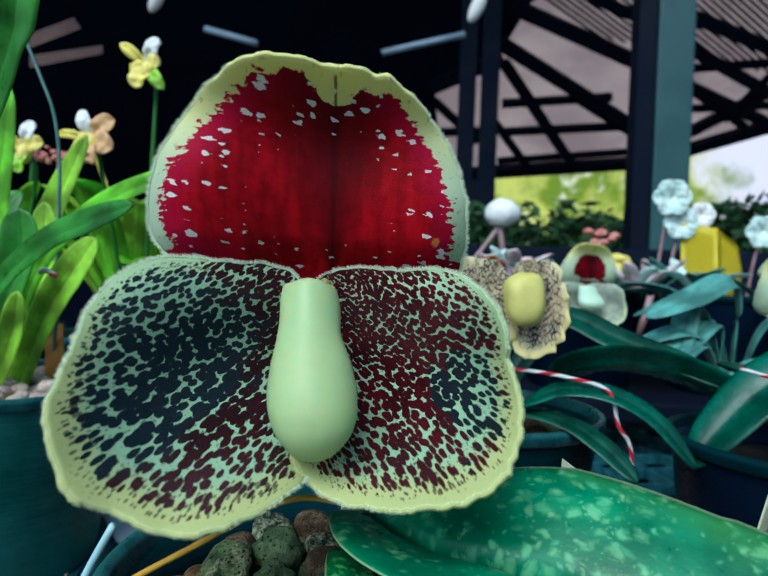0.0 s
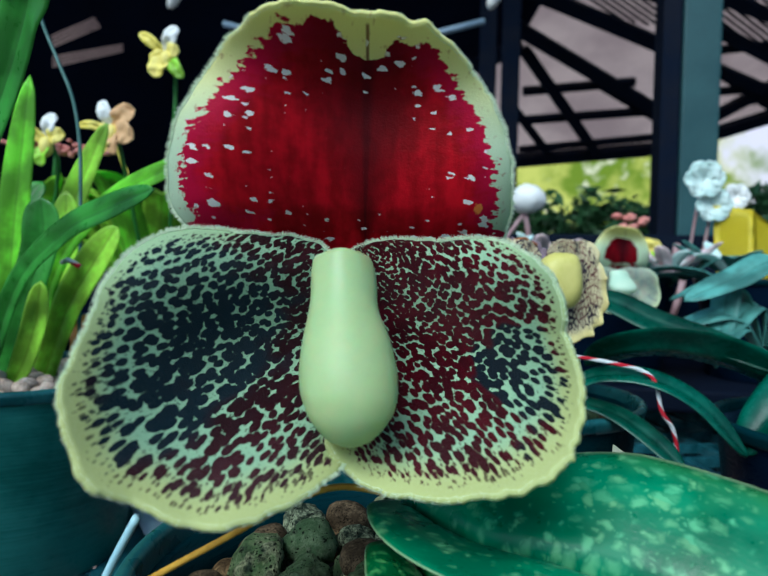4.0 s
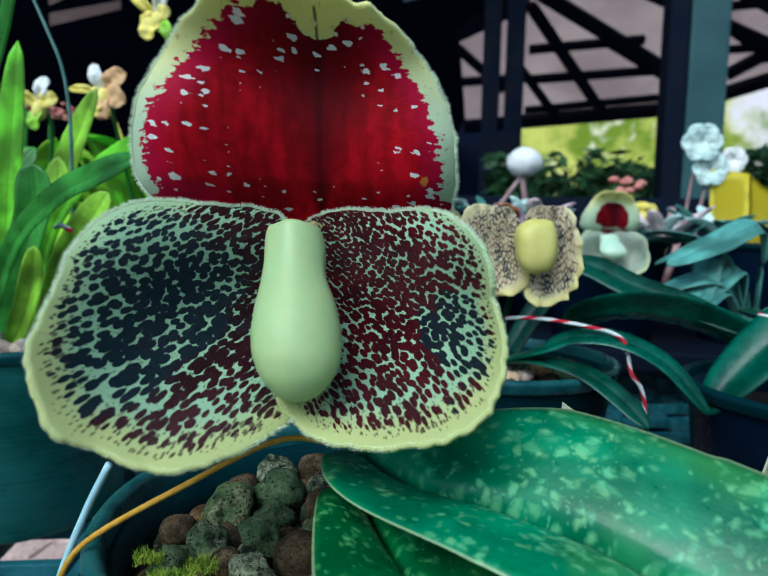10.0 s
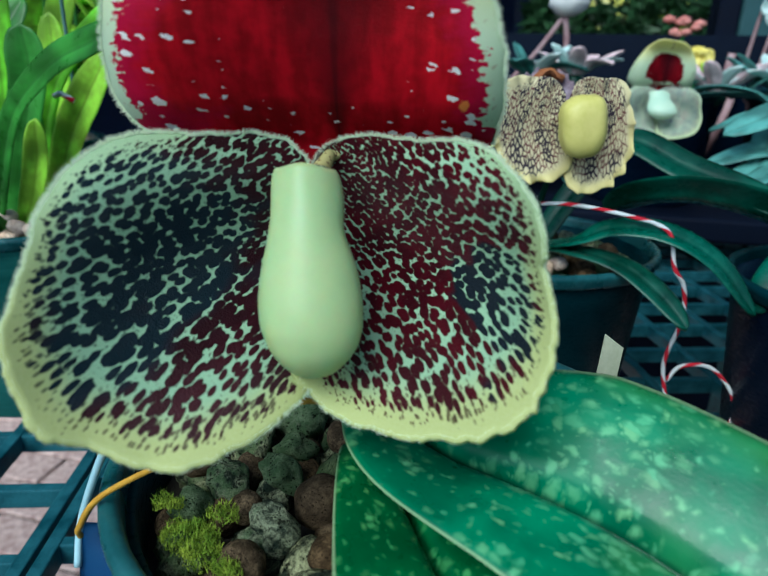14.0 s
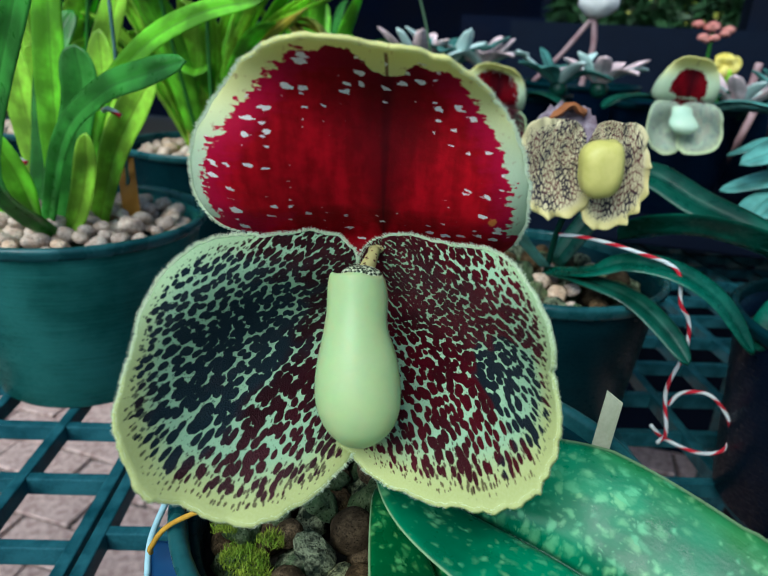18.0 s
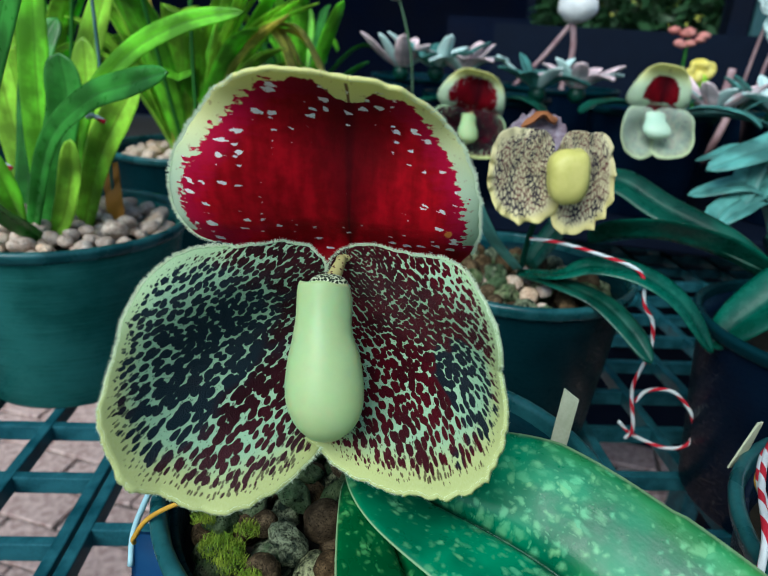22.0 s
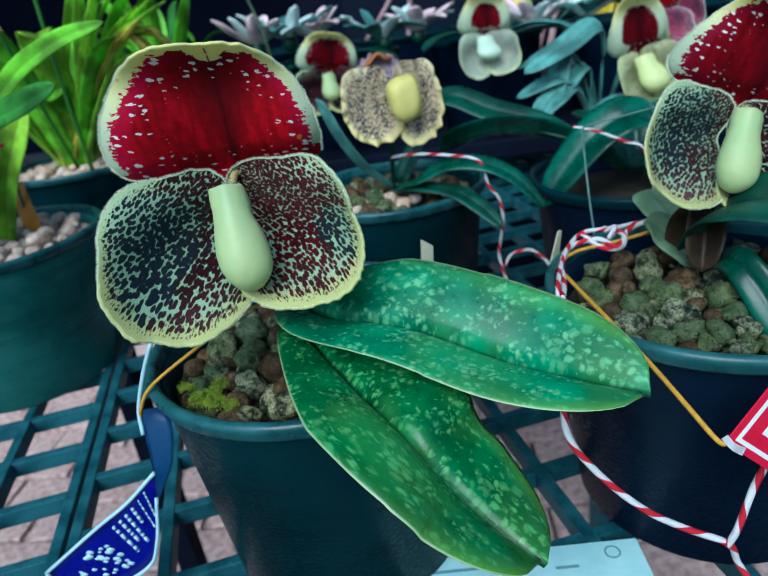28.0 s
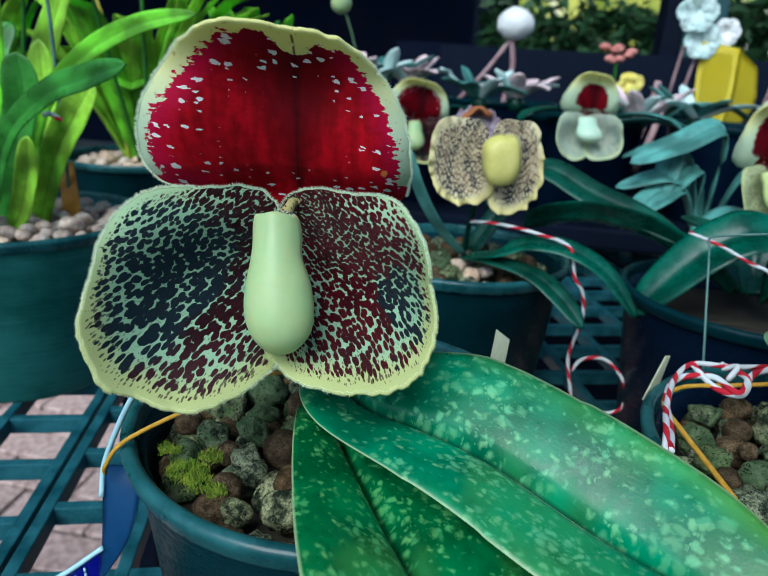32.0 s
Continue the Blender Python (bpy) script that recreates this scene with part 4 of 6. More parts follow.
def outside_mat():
    """Garden seen far off, out of doors; its sunlight is painted in as emission."""
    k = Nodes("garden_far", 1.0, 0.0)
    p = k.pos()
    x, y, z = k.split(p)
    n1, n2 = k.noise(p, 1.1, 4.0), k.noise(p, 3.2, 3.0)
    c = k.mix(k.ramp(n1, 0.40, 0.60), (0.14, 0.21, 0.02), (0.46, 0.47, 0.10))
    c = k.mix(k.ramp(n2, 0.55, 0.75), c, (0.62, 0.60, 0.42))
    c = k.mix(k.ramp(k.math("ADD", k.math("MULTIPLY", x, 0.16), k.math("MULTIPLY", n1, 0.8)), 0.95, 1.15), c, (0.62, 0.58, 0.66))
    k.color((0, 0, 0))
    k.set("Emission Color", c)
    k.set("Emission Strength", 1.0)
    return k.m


def string_mat():
    k = Nodes("string_red_white", 0.75, 0.2)
    u, v = k.uv("UVMap")
    s = k.math("FRACT", k.math("ADD", k.math("MULTIPLY", u, 0.75), v))
    fib = k.noise(k.vec(k.math("MULTIPLY", u, 14.0), k.math("MULTIPLY", v, 5.0), 0.0), 3.0, 3.0)
    red = k.ramp(s, 0.56, 0.60, smooth=True)
    c = k.mix(red, k.mix(fib, (0.50, 0.58, 0.58), (0.72, 0.76, 0.76)), k.mix(fib, (0.36, 0.008, 0.02), (0.55, 0.02, 0.04)))
    k.color(c)
    k.bump(k.math("ADD", fib, k.math("PINGPONG", k.math("ADD", k.math("MULTIPLY", u, 1.1), k.math("MULTIPLY", v, 2.0)), 0.5)), 0.6, 0.0006)
    return k.m


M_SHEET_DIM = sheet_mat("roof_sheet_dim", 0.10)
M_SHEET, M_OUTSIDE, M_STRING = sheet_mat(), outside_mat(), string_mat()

# ---- shed, post, roof and garden ----
tagged(part("post", box(bmesh.new(), (59.4, 235, FLOOR), (71.8, 250, 330), 0.8), M_POST, None, smooth=False), "dark teal painted steel post", "post", "", "structure")
tagged(part("post", box(bmesh.new(), (52.8, 236, FLOOR), (59.2, 249, 330), 0.5), M_STEEL_DARK, None, smooth=False), "dark steel channel beside the post", "post", "", "structure")
for x0, x1 in ((-18.4, -8.2), (-5.2, 5.6)):
    tagged(part("post", box(bmesh.new(), (x0, 380, FLOOR), (x1, 386, 330), 0.5), M_STEEL_DARK, None, smooth=False), "slim dark steel roof post", "post", "", "structure")


def roof_z(x, y):
    return 125 + 0.09 * (x - 7) + 0.55 * (600 - y)


def roof_sheet(corners, lift, thick, material, label):
    """A flat sheet in the roof's slope over a plan outline."""
    bm = bmesh.new()
    top = [bm.verts.new((x, y, roof_z(x, y) + lift)) for x, y in corners]
    low = [bm.verts.new(v.co - Vector((0, 0, thick))) for v in top]
    bm.faces.new(low[::-1])
    bm.faces.new(top)
    n = len(top)
    for i in range(n):
        bm.faces.new((low[i], low[(i + 1) % n], top[(i + 1) % n], top[i]))
    return tagged(part("roof", bm, material, None, smooth=False), label, "roof", "", "structure")


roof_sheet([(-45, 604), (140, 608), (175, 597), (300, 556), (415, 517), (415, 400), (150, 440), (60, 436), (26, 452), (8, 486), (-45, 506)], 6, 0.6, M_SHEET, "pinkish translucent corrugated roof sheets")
# its near part, added out of view, keeps sky light off the background
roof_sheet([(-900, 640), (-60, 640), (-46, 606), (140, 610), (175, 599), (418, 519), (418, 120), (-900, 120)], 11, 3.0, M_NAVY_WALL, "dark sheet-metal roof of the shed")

for qs in (((-327, 180), (-292, 191), (-286, 183), (-326, 170)), ((-326, 165), (-269, 171), (-269, 165), (-326, 156))):
    bm = bmesh.new()
    for j in range(4):
        p, q2, q3, q4 = (Vector((x, 400, z)) for x, z in qs)
        a0, a1 = j / 4, (j + 0.72) / 4
        f4 = [p.lerp(q4, a0), q2.lerp(q3, a0), q2.lerp(q3, a1), p.lerp(q4, a1)]
        face = bm.faces.new([bm.verts.new(c) for c in f4])
        bmesh.ops.solidify(bm, geom=[face], thickness=0.4)
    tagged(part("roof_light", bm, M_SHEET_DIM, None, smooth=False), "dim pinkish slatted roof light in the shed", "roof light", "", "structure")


def beam(a, b, w, name="rafter"):
    """A square rafter in the roof's slope between two plan points."""
    p, r = (Vector((*c, roof_z(*c))) for c in (a, b))
    return tagged(part(name, tube([p, r], w, 4), M_STEEL_DARK, None, smooth=False), "dark steel roof rafter", "rafter", "", "structure")


for a, b, w in (((2, 470), (131, 571), 7), ((11, 445), (114, 504), 7), ((114, 504), (230, 572), 6), ((61, 444), (140, 486), 5), ((10, 491), (79, 606), 6), ((5, 547), (39, 606), 5), ((71, 530), (128, 575), 5), ((10, 528), (98, 532), 4), ((12, 558), (124, 564), 4), ((9, 592), (136, 594), 3.5),
                ((-46, 604), (140, 608), 7), ((140, 608), (175, 597), 7), ((175, 597), (415, 517), 7), ((140, 470), (240, 520), 6), ((146, 495), (250, 561), 6), ((158, 531), (215, 575), 5), ((172, 576), (260, 510), 6), ((196, 566), (230, 490), 4), ((150, 550), (240, 556), 3.5), ((142, 512), (260, 516), 3.5), ((200, 480), (330, 545), 6),
                ((-45, 506), (8, 486), 6), ((-45, 520), (-10, 565), 5), ((-46, 552), (8, 556), 4), ((-20, 500), (-20, 604), 4)):
    beam(a, b, w)
# corrugation shows as fine dark ribs
rib = bmesh.new()
for k in range(40):
    x0 = 20 + k * 5.5
    y1 = 470 + 0.6 * min(x0, 110)
    p, r = Vector((x0, 436, roof_z(x0, 436) + 4.5)), Vector((x0 + 1.27 * (y1 - 436), y1, roof_z(x0 + 1.27 * (y1 - 436), y1) + 4.5))
    tube([p, r], 1.3, 4, rib)
ribs = tagged(part("corrugation", rib, M_STEEL_DARK, None, smooth=False), "dark ribs of the roof sheets", "roof", "", "structure")

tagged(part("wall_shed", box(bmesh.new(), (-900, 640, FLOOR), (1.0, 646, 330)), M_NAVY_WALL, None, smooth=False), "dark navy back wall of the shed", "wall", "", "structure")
# added out of view to close the dark side against the sky
tagged(part("wall_side", box(bmesh.new(), (-906, -200, FLOOR), (-900, 646, 330)), M_NAVY_WALL, None, smooth=False), "added unseen dark navy wall closing the side of the shed", "wall", "", "structure")
# two unseen walls, added only to hold back fill light and reflections
M_LIGHT_BLOCK = flat_mat("light_block_dark", (0.02, 0.035, 0.04), (0.045, 0.07, 0.075), 2.0, 0.8, 0.1)
slab("light_block_behind", (-900, -306, FLOOR), (600, -300, -20), M_LIGHT_BLOCK, "added unseen low dark green wall behind the viewer, cuts low light")
slab("light_block_east", (420, -300, FLOOR), (426, 230, 210), M_LIGHT_BLOCK, "added unseen dark green wall along the side, cuts sky light")
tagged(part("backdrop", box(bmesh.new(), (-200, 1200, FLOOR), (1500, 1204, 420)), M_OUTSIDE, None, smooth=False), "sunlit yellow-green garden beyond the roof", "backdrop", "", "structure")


def clumps(name, lo, hi, count, size, material, seed, label, category):
    rng = random.Random(seed)
    bm = bmesh.new()
    for _ in range(count):
        c = Vector([rng.uniform(a, b) for a, b in zip(lo, hi)])
        top = hi[2] - (hi[2] - lo[2]) * 0.25 * (1 + noise.noise((c.x * 0.02, c.y * 0.02, seed)))
        if c.z > top:
            continue
        a = Vector((rng.gauss(0, 1), rng.gauss(0, 1), rng.gauss(0, 0.6))).normalized()
        b = a.cross(Vector((rng.gauss(0, 1), rng.gauss(0, 1), rng.gauss(0, 1)))).normalized()
        s = size * rng.uniform(0.5, 1.3)
        bm.faces.new([bm.verts.new(c + p) for p in (-a * s, b * s * 0.35, a * s, -b * s * 0.35)])
    return tagged(part(name, bm, material, None, smooth=False), label, category, "", "stuff")


clumps("hedge", (-10, 300, 0), (260, 350, 72), 16000, 4.5, M_HEDGE, 3, "dark green hedge behind the benches", "hedge")
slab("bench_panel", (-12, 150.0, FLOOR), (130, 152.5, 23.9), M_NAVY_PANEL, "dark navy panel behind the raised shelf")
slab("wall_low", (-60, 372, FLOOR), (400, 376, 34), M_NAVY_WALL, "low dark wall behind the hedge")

# ---- bricks of the floor ----
BRICKS = [mesh_of("brick", box(bmesh.new(), (-9.8, -4.6, -3), (9.8, 4.6, 0.0), 0.35), M_BRICK, False) for _ in range(1)]
RB = random.Random(21)
for i in range(-9, 7):
    for j in range(17):
        m = Matrix.Translation((i * 20.4 + (10.2 if j % 2 else 0) - 10, 45 + j * 10.0, FLOOR + RB.uniform(-0.3, 0.3))) @ Euler((RB.gauss(0, 0.01), RB.gauss(0, 0.01), RB.gauss(0, 0.015))).to_matrix().to_4x4()
        shared("brick", BRICKS[0], floor, m)

# ---- moss, label stick, cord and tag at the main pot ----
rng = random.Random(8)
bm = bmesh.new()
tufts = [(-3.0, -3.1, 0.46), (-2.5, -3.5, 0.34), (-3.8, -2.5, 0.26), (-2.7, -2.5, 0.26), (-2.0, -3.7, 0.22)]
for k in range(3200):
    cx, cy, cr = tufts[k % 5 if k % 3 else 0]
    r, a = cr * math.sqrt(rng.random()), rng.uniform(0, 6.283)
    p = Vector((cx + 1.2 * r * math.cos(a), cy + 0.8 * r * math.sin(a), 8.42 - 0.7 * r * r + 0.12 * noise.noise((cx + r * math.cos(a) * 4, cy + r * math.sin(a) * 4, 1.0)) + rng.uniform(-0.12, 0.08)))
    w = Vector((rng.gauss(0, 0.5), rng.gauss(0, 0.5), 1)).normalized()
    s = w.cross(Vector((rng.gauss(0, 1), rng.gauss(0, 1), 0))).normalized() * 0.013
    bm.faces.new([bm.verts.new(q) for q in (p - s, p + s, p + w * rng.uniform(0.06, 0.15))])
moss = part("moss", bm, M_MOSS, main_pot, "bright yellow-green moss between the stones", smooth=False)
moss["kind"] = "stuff"
bm = bmesh.new()
box(bm, (-0.23, -0.03, -3.0), (0.23, 0.03, 0.0), 0.02)
for v in bm.verts:
    if v.co.z > -0.2 and v.co.x > 0:
        v.co.z -= 0.25
tagged(part("label_stick", bm, M_STICK, None, smooth=False, matrix=Matrix.Translation((4.1, 16.5, 10.65)) @ Euler((radians(-4), radians(5), radians(10))).to_matrix().to_4x4()), "pale wooden label stick in the pot", "plant label")


def cord(name, pts, r, material, label, category, steps=60, seg=8):
    return tagged(part(name, tube(spline(pts, steps), r, seg), material, None), label, category)


cord("cord", [(0.9, 12.6, 10.9), (0.0, 11.7, 10.85), (-1.3, 11.5, 10.9), (-2.9, 10.9, 10.1), (-4.5, 10.6, 9.1), (-5.05, 10.55, 8.35), (-5.2, 10.7, 8.0)], 0.055, M_CORD, "golden yellow cord tied to the stem and tag", "cord")

def ribbon(left, right, steps=24, thick=0.03):
    """A thin bent sheet between two edge lines."""
    a, b = spline(left, steps), spline(right, steps)
    bm = bmesh.new()
    rows = [[bm.verts.new(p.lerp(q, t / 6)) for t in range(7)] for p, q in zip(a, b)]
    fs = grid_faces(bm, rows)
    bmesh.ops.solidify(bm, geom=fs, thickness=thick)
    bmesh.ops.recalc_face_normals(bm, faces=bm.faces[:])
    return bm


tag = thing("plant_tag", (-5.3, 10.9, 0.0), "folded blue plastic tag with white lettering", "tag")
TL = [(-0.1, 0.0, 8.1), (-0.05, -0.2, 7.2), (0.0, -0.5, 6.0), (-0.2, -0.5, 5.3)]
TR = [(0.45, 0.35, 7.9), (0.85, 0.0, 7.4), (0.65, -0.35, 6.2), (-0.1, -0.55, 4.9)]
FL = [(0.05, -0.5, 6.0), (-1.2, -0.6, 4.9), (-2.6, -0.6, 3.9), (-5.1, -0.6, 2.0)]
FR = [(-0.15, -0.55, 5.0), (-0.6, -0.7, 3.2), (-1.4, -0.75, 2.0), (-4.2, -0.7, 0.6)]
part("tag_strip", ribbon(TL, TR), M_BLUE_BACK, tag, "slate blue strip of the tag")
part("tag_face", ribbon(FL, FR, 24), M_BLUE, tag, "deep blue printed end of the tag")
for line in (FL, FR, [FL[-1], (-4.7, -0.66, 1.3), FR[-1]], [(1.05, 0.0, 10.4), (0.5, 0.05, 9.4), (-0.05, 0.05, 8.1), (-0.05, -0.2, 7.3)]):
    part("tag_border", tube(spline([Vector(p) + Vector((0, -0.03, 0)) for p in line], 20), 0.07, 6), M_CYAN, tag, "pale cyan border")
fa, fb = spline(FL, 60), spline(FR, 60)
RT = random.Random(5)
for k in range(6):
    n = 9 + 5 * k
    a, b = fa[n] + Vector((0, -0.045, 0)), fb[n] + Vector((0, -0.045, 0))
    u = 0.14
    end = 0.88 if k < 2 else (0.5, 0.78, 0.62, 0.7)[k - 2]
    while u < end:
        w = RT.uniform(0.04, 0.11)
        part("print_bar", tube([a.lerp(b, u), a.lerp(b, min(u + w, end))], 0.035 if k < 2 else 0.065, 5), M_CYAN, tag, "white bar of unreadable print")
        u += w + 0.035
bm = bmesh.new()
for k in range(34):
    n = RT.randint(41, 54)
    c = fa[n].lerp(fb[n], RT.uniform(0.22, 0.78)) + Vector((0, -0.045, 0))
    bmesh.ops.create_icosphere(bm, subdivisions=1, radius=RT.uniform(0.06, 0.15), matrix=Matrix.Translation(c) @ Matrix.Diagonal((1.3, 0.15, 0.8, 1)))
part("printed_emblem", bm, M_CYAN, tag, "white printed emblem shape")

# ---- the orchid in the navy pot ----
orchid_b = thing("orchid_plant", (13.7, 15.0, 8.0), "second slipper orchid with a maroon-spotted flower", "orchid")
flower(orchid_b, (1.65, 2.2, 5.95), -10.0, size=0.9, roll=20.0, hairy=True, fine=0.7, mats=(dorsal_mat("sepal_fan_b", 21.0, tone=0.5), petal_mat("petal_spots_c", 22.0, mid=3.75, size=1.0, slate=(0.008, 0.02, 0.03), zone=(-2.4, -1.2, 1.6), haze=0.6), petal_mat("petal_spots_d", 24.0, mid=5.68, size=1.0), M_POUCH))
part("stem", tube(spline([(0.2, 1.2, 0.5), (0.4, 2.6, 3.0), (0.7, 2.6, 5.9)], 12), 0.16), M_LEAF_BACK, orchid_b)
part("leaf", leaf_bm([(0.2, 2.5, 1.0), (-0.3, 4.0, 1.9), (-0.6, 5.0, 2.4)], 1.1, 0.3, 0.1, long=24, base=0.6, tip=0.6), M_LEAF_PALE, orchid_b, "small grey-green leaf standing behind the stones")
part("leaf", leaf_bm([(0.2, 2.0, 0.1), (-0.5, 2.2, 1.0), (-1.1, 2.5, 1.7), (-1.5, 2.6, 2.0)], 0.75, 0.4, 0.1, long=24, base=0.6, tip=0.5, roll=25), M_LEAF_PALE, orchid_b, "grey-green lower leaf beside the bract")
part("leaf", leaf_bm([(0.5, 1.0, 0.8), (0.3, -1.0, 1.6), (0.9, -2.6, 0.2), (0.8, -4.1, -1.0), (0.8, -4.8, -2.8)], 0.6, 0.3, 0.1, long=34, base=0.7, roll=-50), M_LEAF_SHINE, orchid_b, "dark green leaf hanging over the rim")
part("leaf", leaf_bm([(-0.2, 1.5, 1.4), (0.1, 0.5, 2.8), (0.6, -0.5, 3.5), (1.4, -1.5, 3.7), (3.0, -2.6, 3.2)], 1.4, 0.25, 0.1, long=30, base=0.5, roll=-20), M_LEAF_BACK, orchid_b, "dark green leaf under the flower")
part("bract", leaf_bm([(-0.5, 2.3, 0.3), (-0.2, 2.0, 1.9), (0.1, 1.5, 2.35), (0.0, 1.0, 1.8), (-0.2, 0.5, 0.7)], 0.62, 0.9, 0.0, long=22, base=0.6, tip=0.7), M_BRACT, orchid_b, "dark brown curled bract with a pale edge")

# ---- strings, ties and red tag at the navy pot ----
cord("string", [(8.05, 12.9, 8.6), (8.2, 13.6, 9.5), (8.7, 15.6, 9.35), (9.4, 17.6, 9.3), (10.2, 18.8, 9.35), (11.0, 18.6, 9.5), (11.6, 18.9, 9.4), (12.9, 19.3, 9.4), (14.2, 19.6, 9.4)], 0.085, M_STRING, "twisted red and white string round the pot rim", "string", 90, 10)
cord("string", [(11.0, 18.5, 9.45), (11.3, 18.2, 9.7), (11.0, 17.9, 9.4), (11.5, 18.6, 9.35)], 0.085, M_STRING, "knot of red and white string", "string", 40, 10)
cord("string", [(8.1, 12.2, 8.4), (7.75, 10.6, 8.2), (7.5, 9.2, 7.3), (8.3, 8.9, 6.0), (9.5, 8.7, 4.8), (10.6, 8.6, 4.1), (11.8, 8.5, 3.5), (12.2, 8.6, 2.6), (12.8, 8.2, 1.6)], 0.10, M_STRING, "twisted red and white string hanging along the pot", "string", 110, 10)
cord("string", [(11.75, 8.45, 3.5), (11.95, 8.4, 4.2), (12.4, 8.6, 5.7), (13.2, 8.7, 7.6), (14.0, 9.0, 9.1)], 0.10, M_STRING, "twisted red and white string hanging along the pot", "string", 60, 10)
cord("string", [(8.3, 13.4, 9.3), (8.6, 14.6, 9.2), (8.9, 16.4, 9.25), (9.6, 17.9, 9.2), (10.6, 18.0, 9.35), (11.2, 17.4, 9.2), (11.9, 18.4, 9.45), (13.0, 18.9, 9.6)], 0.10, M_STRING, "second strand of red and white string on the rim", "string", 80, 10)
cord("string", [(10.1, 18.4, 9.5), (10.6, 17.7, 9.15), (11.3, 17.5, 9.1), (11.6, 18.1, 9.4), (11.0, 18.7, 9.5)], 0.10, M_STRING, "loose loop of red and white string", "string", 50, 10)
cord("cord", [(13.9, 19.0, 9.5), (12.6, 18.2, 9.35), (11.2, 17.9, 9.2), (9.6, 17.4, 9.15), (8.8, 16.2, 9.15), (8.9, 14.6, 9.2), (9.3, 12.0, 9.2), (9.9, 9.9, 8.8), (10.4, 8.6, 8.3), (10.85, 7.8, 7.8), (11.1, 7.75, 7.75)], 0.07, M_CORD, "golden yellow tie across the pot", "cord", 90)
bm = bmesh.new()
box(bm, (-0.28, -0.03, -1.6), (0.28, 0.03, 0.0), 0.02)
for v in bm.verts:
    if v.co.z > -0.2:
        v.co.x *= 0.35
tagged(part("label_stick", bm, M_STICK, None, smooth=False, matrix=Matrix.Translation((9.15, 17.9, 9.9)) @ Euler((radians(8), radians(6), radians(40))).to_matrix().to_4x4()), "pale green pointed plant label at the rim", "plant label")
red_tag = thing("plant_tag", (11.1, 7.75, 7.8), "red card tag printed with white frames", "tag")
MT = Euler((radians(-8), radians(42), radians(8))).to_matrix().to_4x4()
part("card", box(bmesh.new(), (-0.1, -0.02, -0.1), (2.6, 0.02, 2.2), 0.01), M_RED, red_tag, smooth=False, matrix=MT)
part("frame_back", box(bmesh.new(), (0.10, -0.030, 0.10), (2.5, -0.021, 2.0)), M_CARD, red_tag, "white printed frame", smooth=False, matrix=MT)
part("red_field", box(bmesh.new(), (0.22, -0.040, 0.22), (2.4, -0.031, 1.88)), M_RED, red_tag, smooth=False, matrix=MT)
part("frame_back", box(bmesh.new(), (0.62, -0.050, 0.58), (2.4, -0.041, 1.56)), M_CARD, red_tag, "white printed frame", smooth=False, matrix=MT)
part("red_field", box(bmesh.new(), (0.74, -0.060, 0.70), (2.4, -0.051, 1.44)), M_RED, red_tag, smooth=False, matrix=MT)
part("torn_edge", ribbon([(-0.05, 0, 0.2), (0.1, -0.1, 0.0), (0.4, -0.05, -0.2)], [(-0.2, 0, 0.1), (0.0, -0.15, -0.15), (0.3, -0.1, -0.4)], 8), M_CARD, red_tag, "curled white corner of the card")

# ---- paper on the bench ----
card = thing("paper_label", (6.6, 11.2, 0.0), "pale cyan paper label with faint print on the bench", "label")
MC = Matrix.Translation((0, 0, 0.06)) @ Matrix.Rotation(radians(3), 4, "Z")
part("sheet", box(bmesh.new(), (-4.2, -2.4, 0.0), (3.9, 0.6, 0.05), 0.01), M_PAPER, card, smooth=False, matrix=MC)
for x0, x1, y in ((-3.6, -1.0, 0.0), (-0.6, 0.4, 0.0), (0.8, 1.6, -0.3), (-3.6, 0.6, -0.7)):
    part("print_bar", box(bmesh.new(), (x0, y - 0.1, 0.052), (x1, y + 0.02, 0.06)), M_INK, card, "grey bar of unreadable print", smooth=False, matrix=MC)
part("print_frame", lathe([(0.22, 0.055), (0.28, 0.055), (0.28, 0.065), (0.22, 0.065), (0.22, 0.055)], 20), M_INK, card, "small printed ring", matrix=MC @ Matrix.Translation((2.9, 0.1, 0)))
tagged(part("paper_sheet", ribbon([(-21.5, 37.5, 0.1), (-19.6, 34.2, 0.5), (-17.1, 31.6, 0.12)], [(-16.5, 37.0, 0.1), (-15.2, 33.0, 0.6), (-14.2, 30.2, 0.12)], 12), M_SCRAP, None), "crumpled white paper on the bench", "paper")
tagged(part("paper_sheet", ribbon([(-35.5, 70, 0.1), (-34.5, 66, 0.9), (-34.0, 63, 0.12)], [(-31.0, 71, 0.1), (-30.6, 67, 0.8), (-30.4, 64, 0.12)], 12), M_SCRAP, None), "crumpled white paper on the bench", "paper")

# ---- the wilted orchid ----
wilt = thing("orchid_plant", (1.9, 31.6, 8.0), "wilting slipper orchid with tan netted petals", "orchid")
MW = Matrix.Translation((0.85, -3.2, 7.1)) @ Matrix.Rotation(radians(14), 4, "Z")
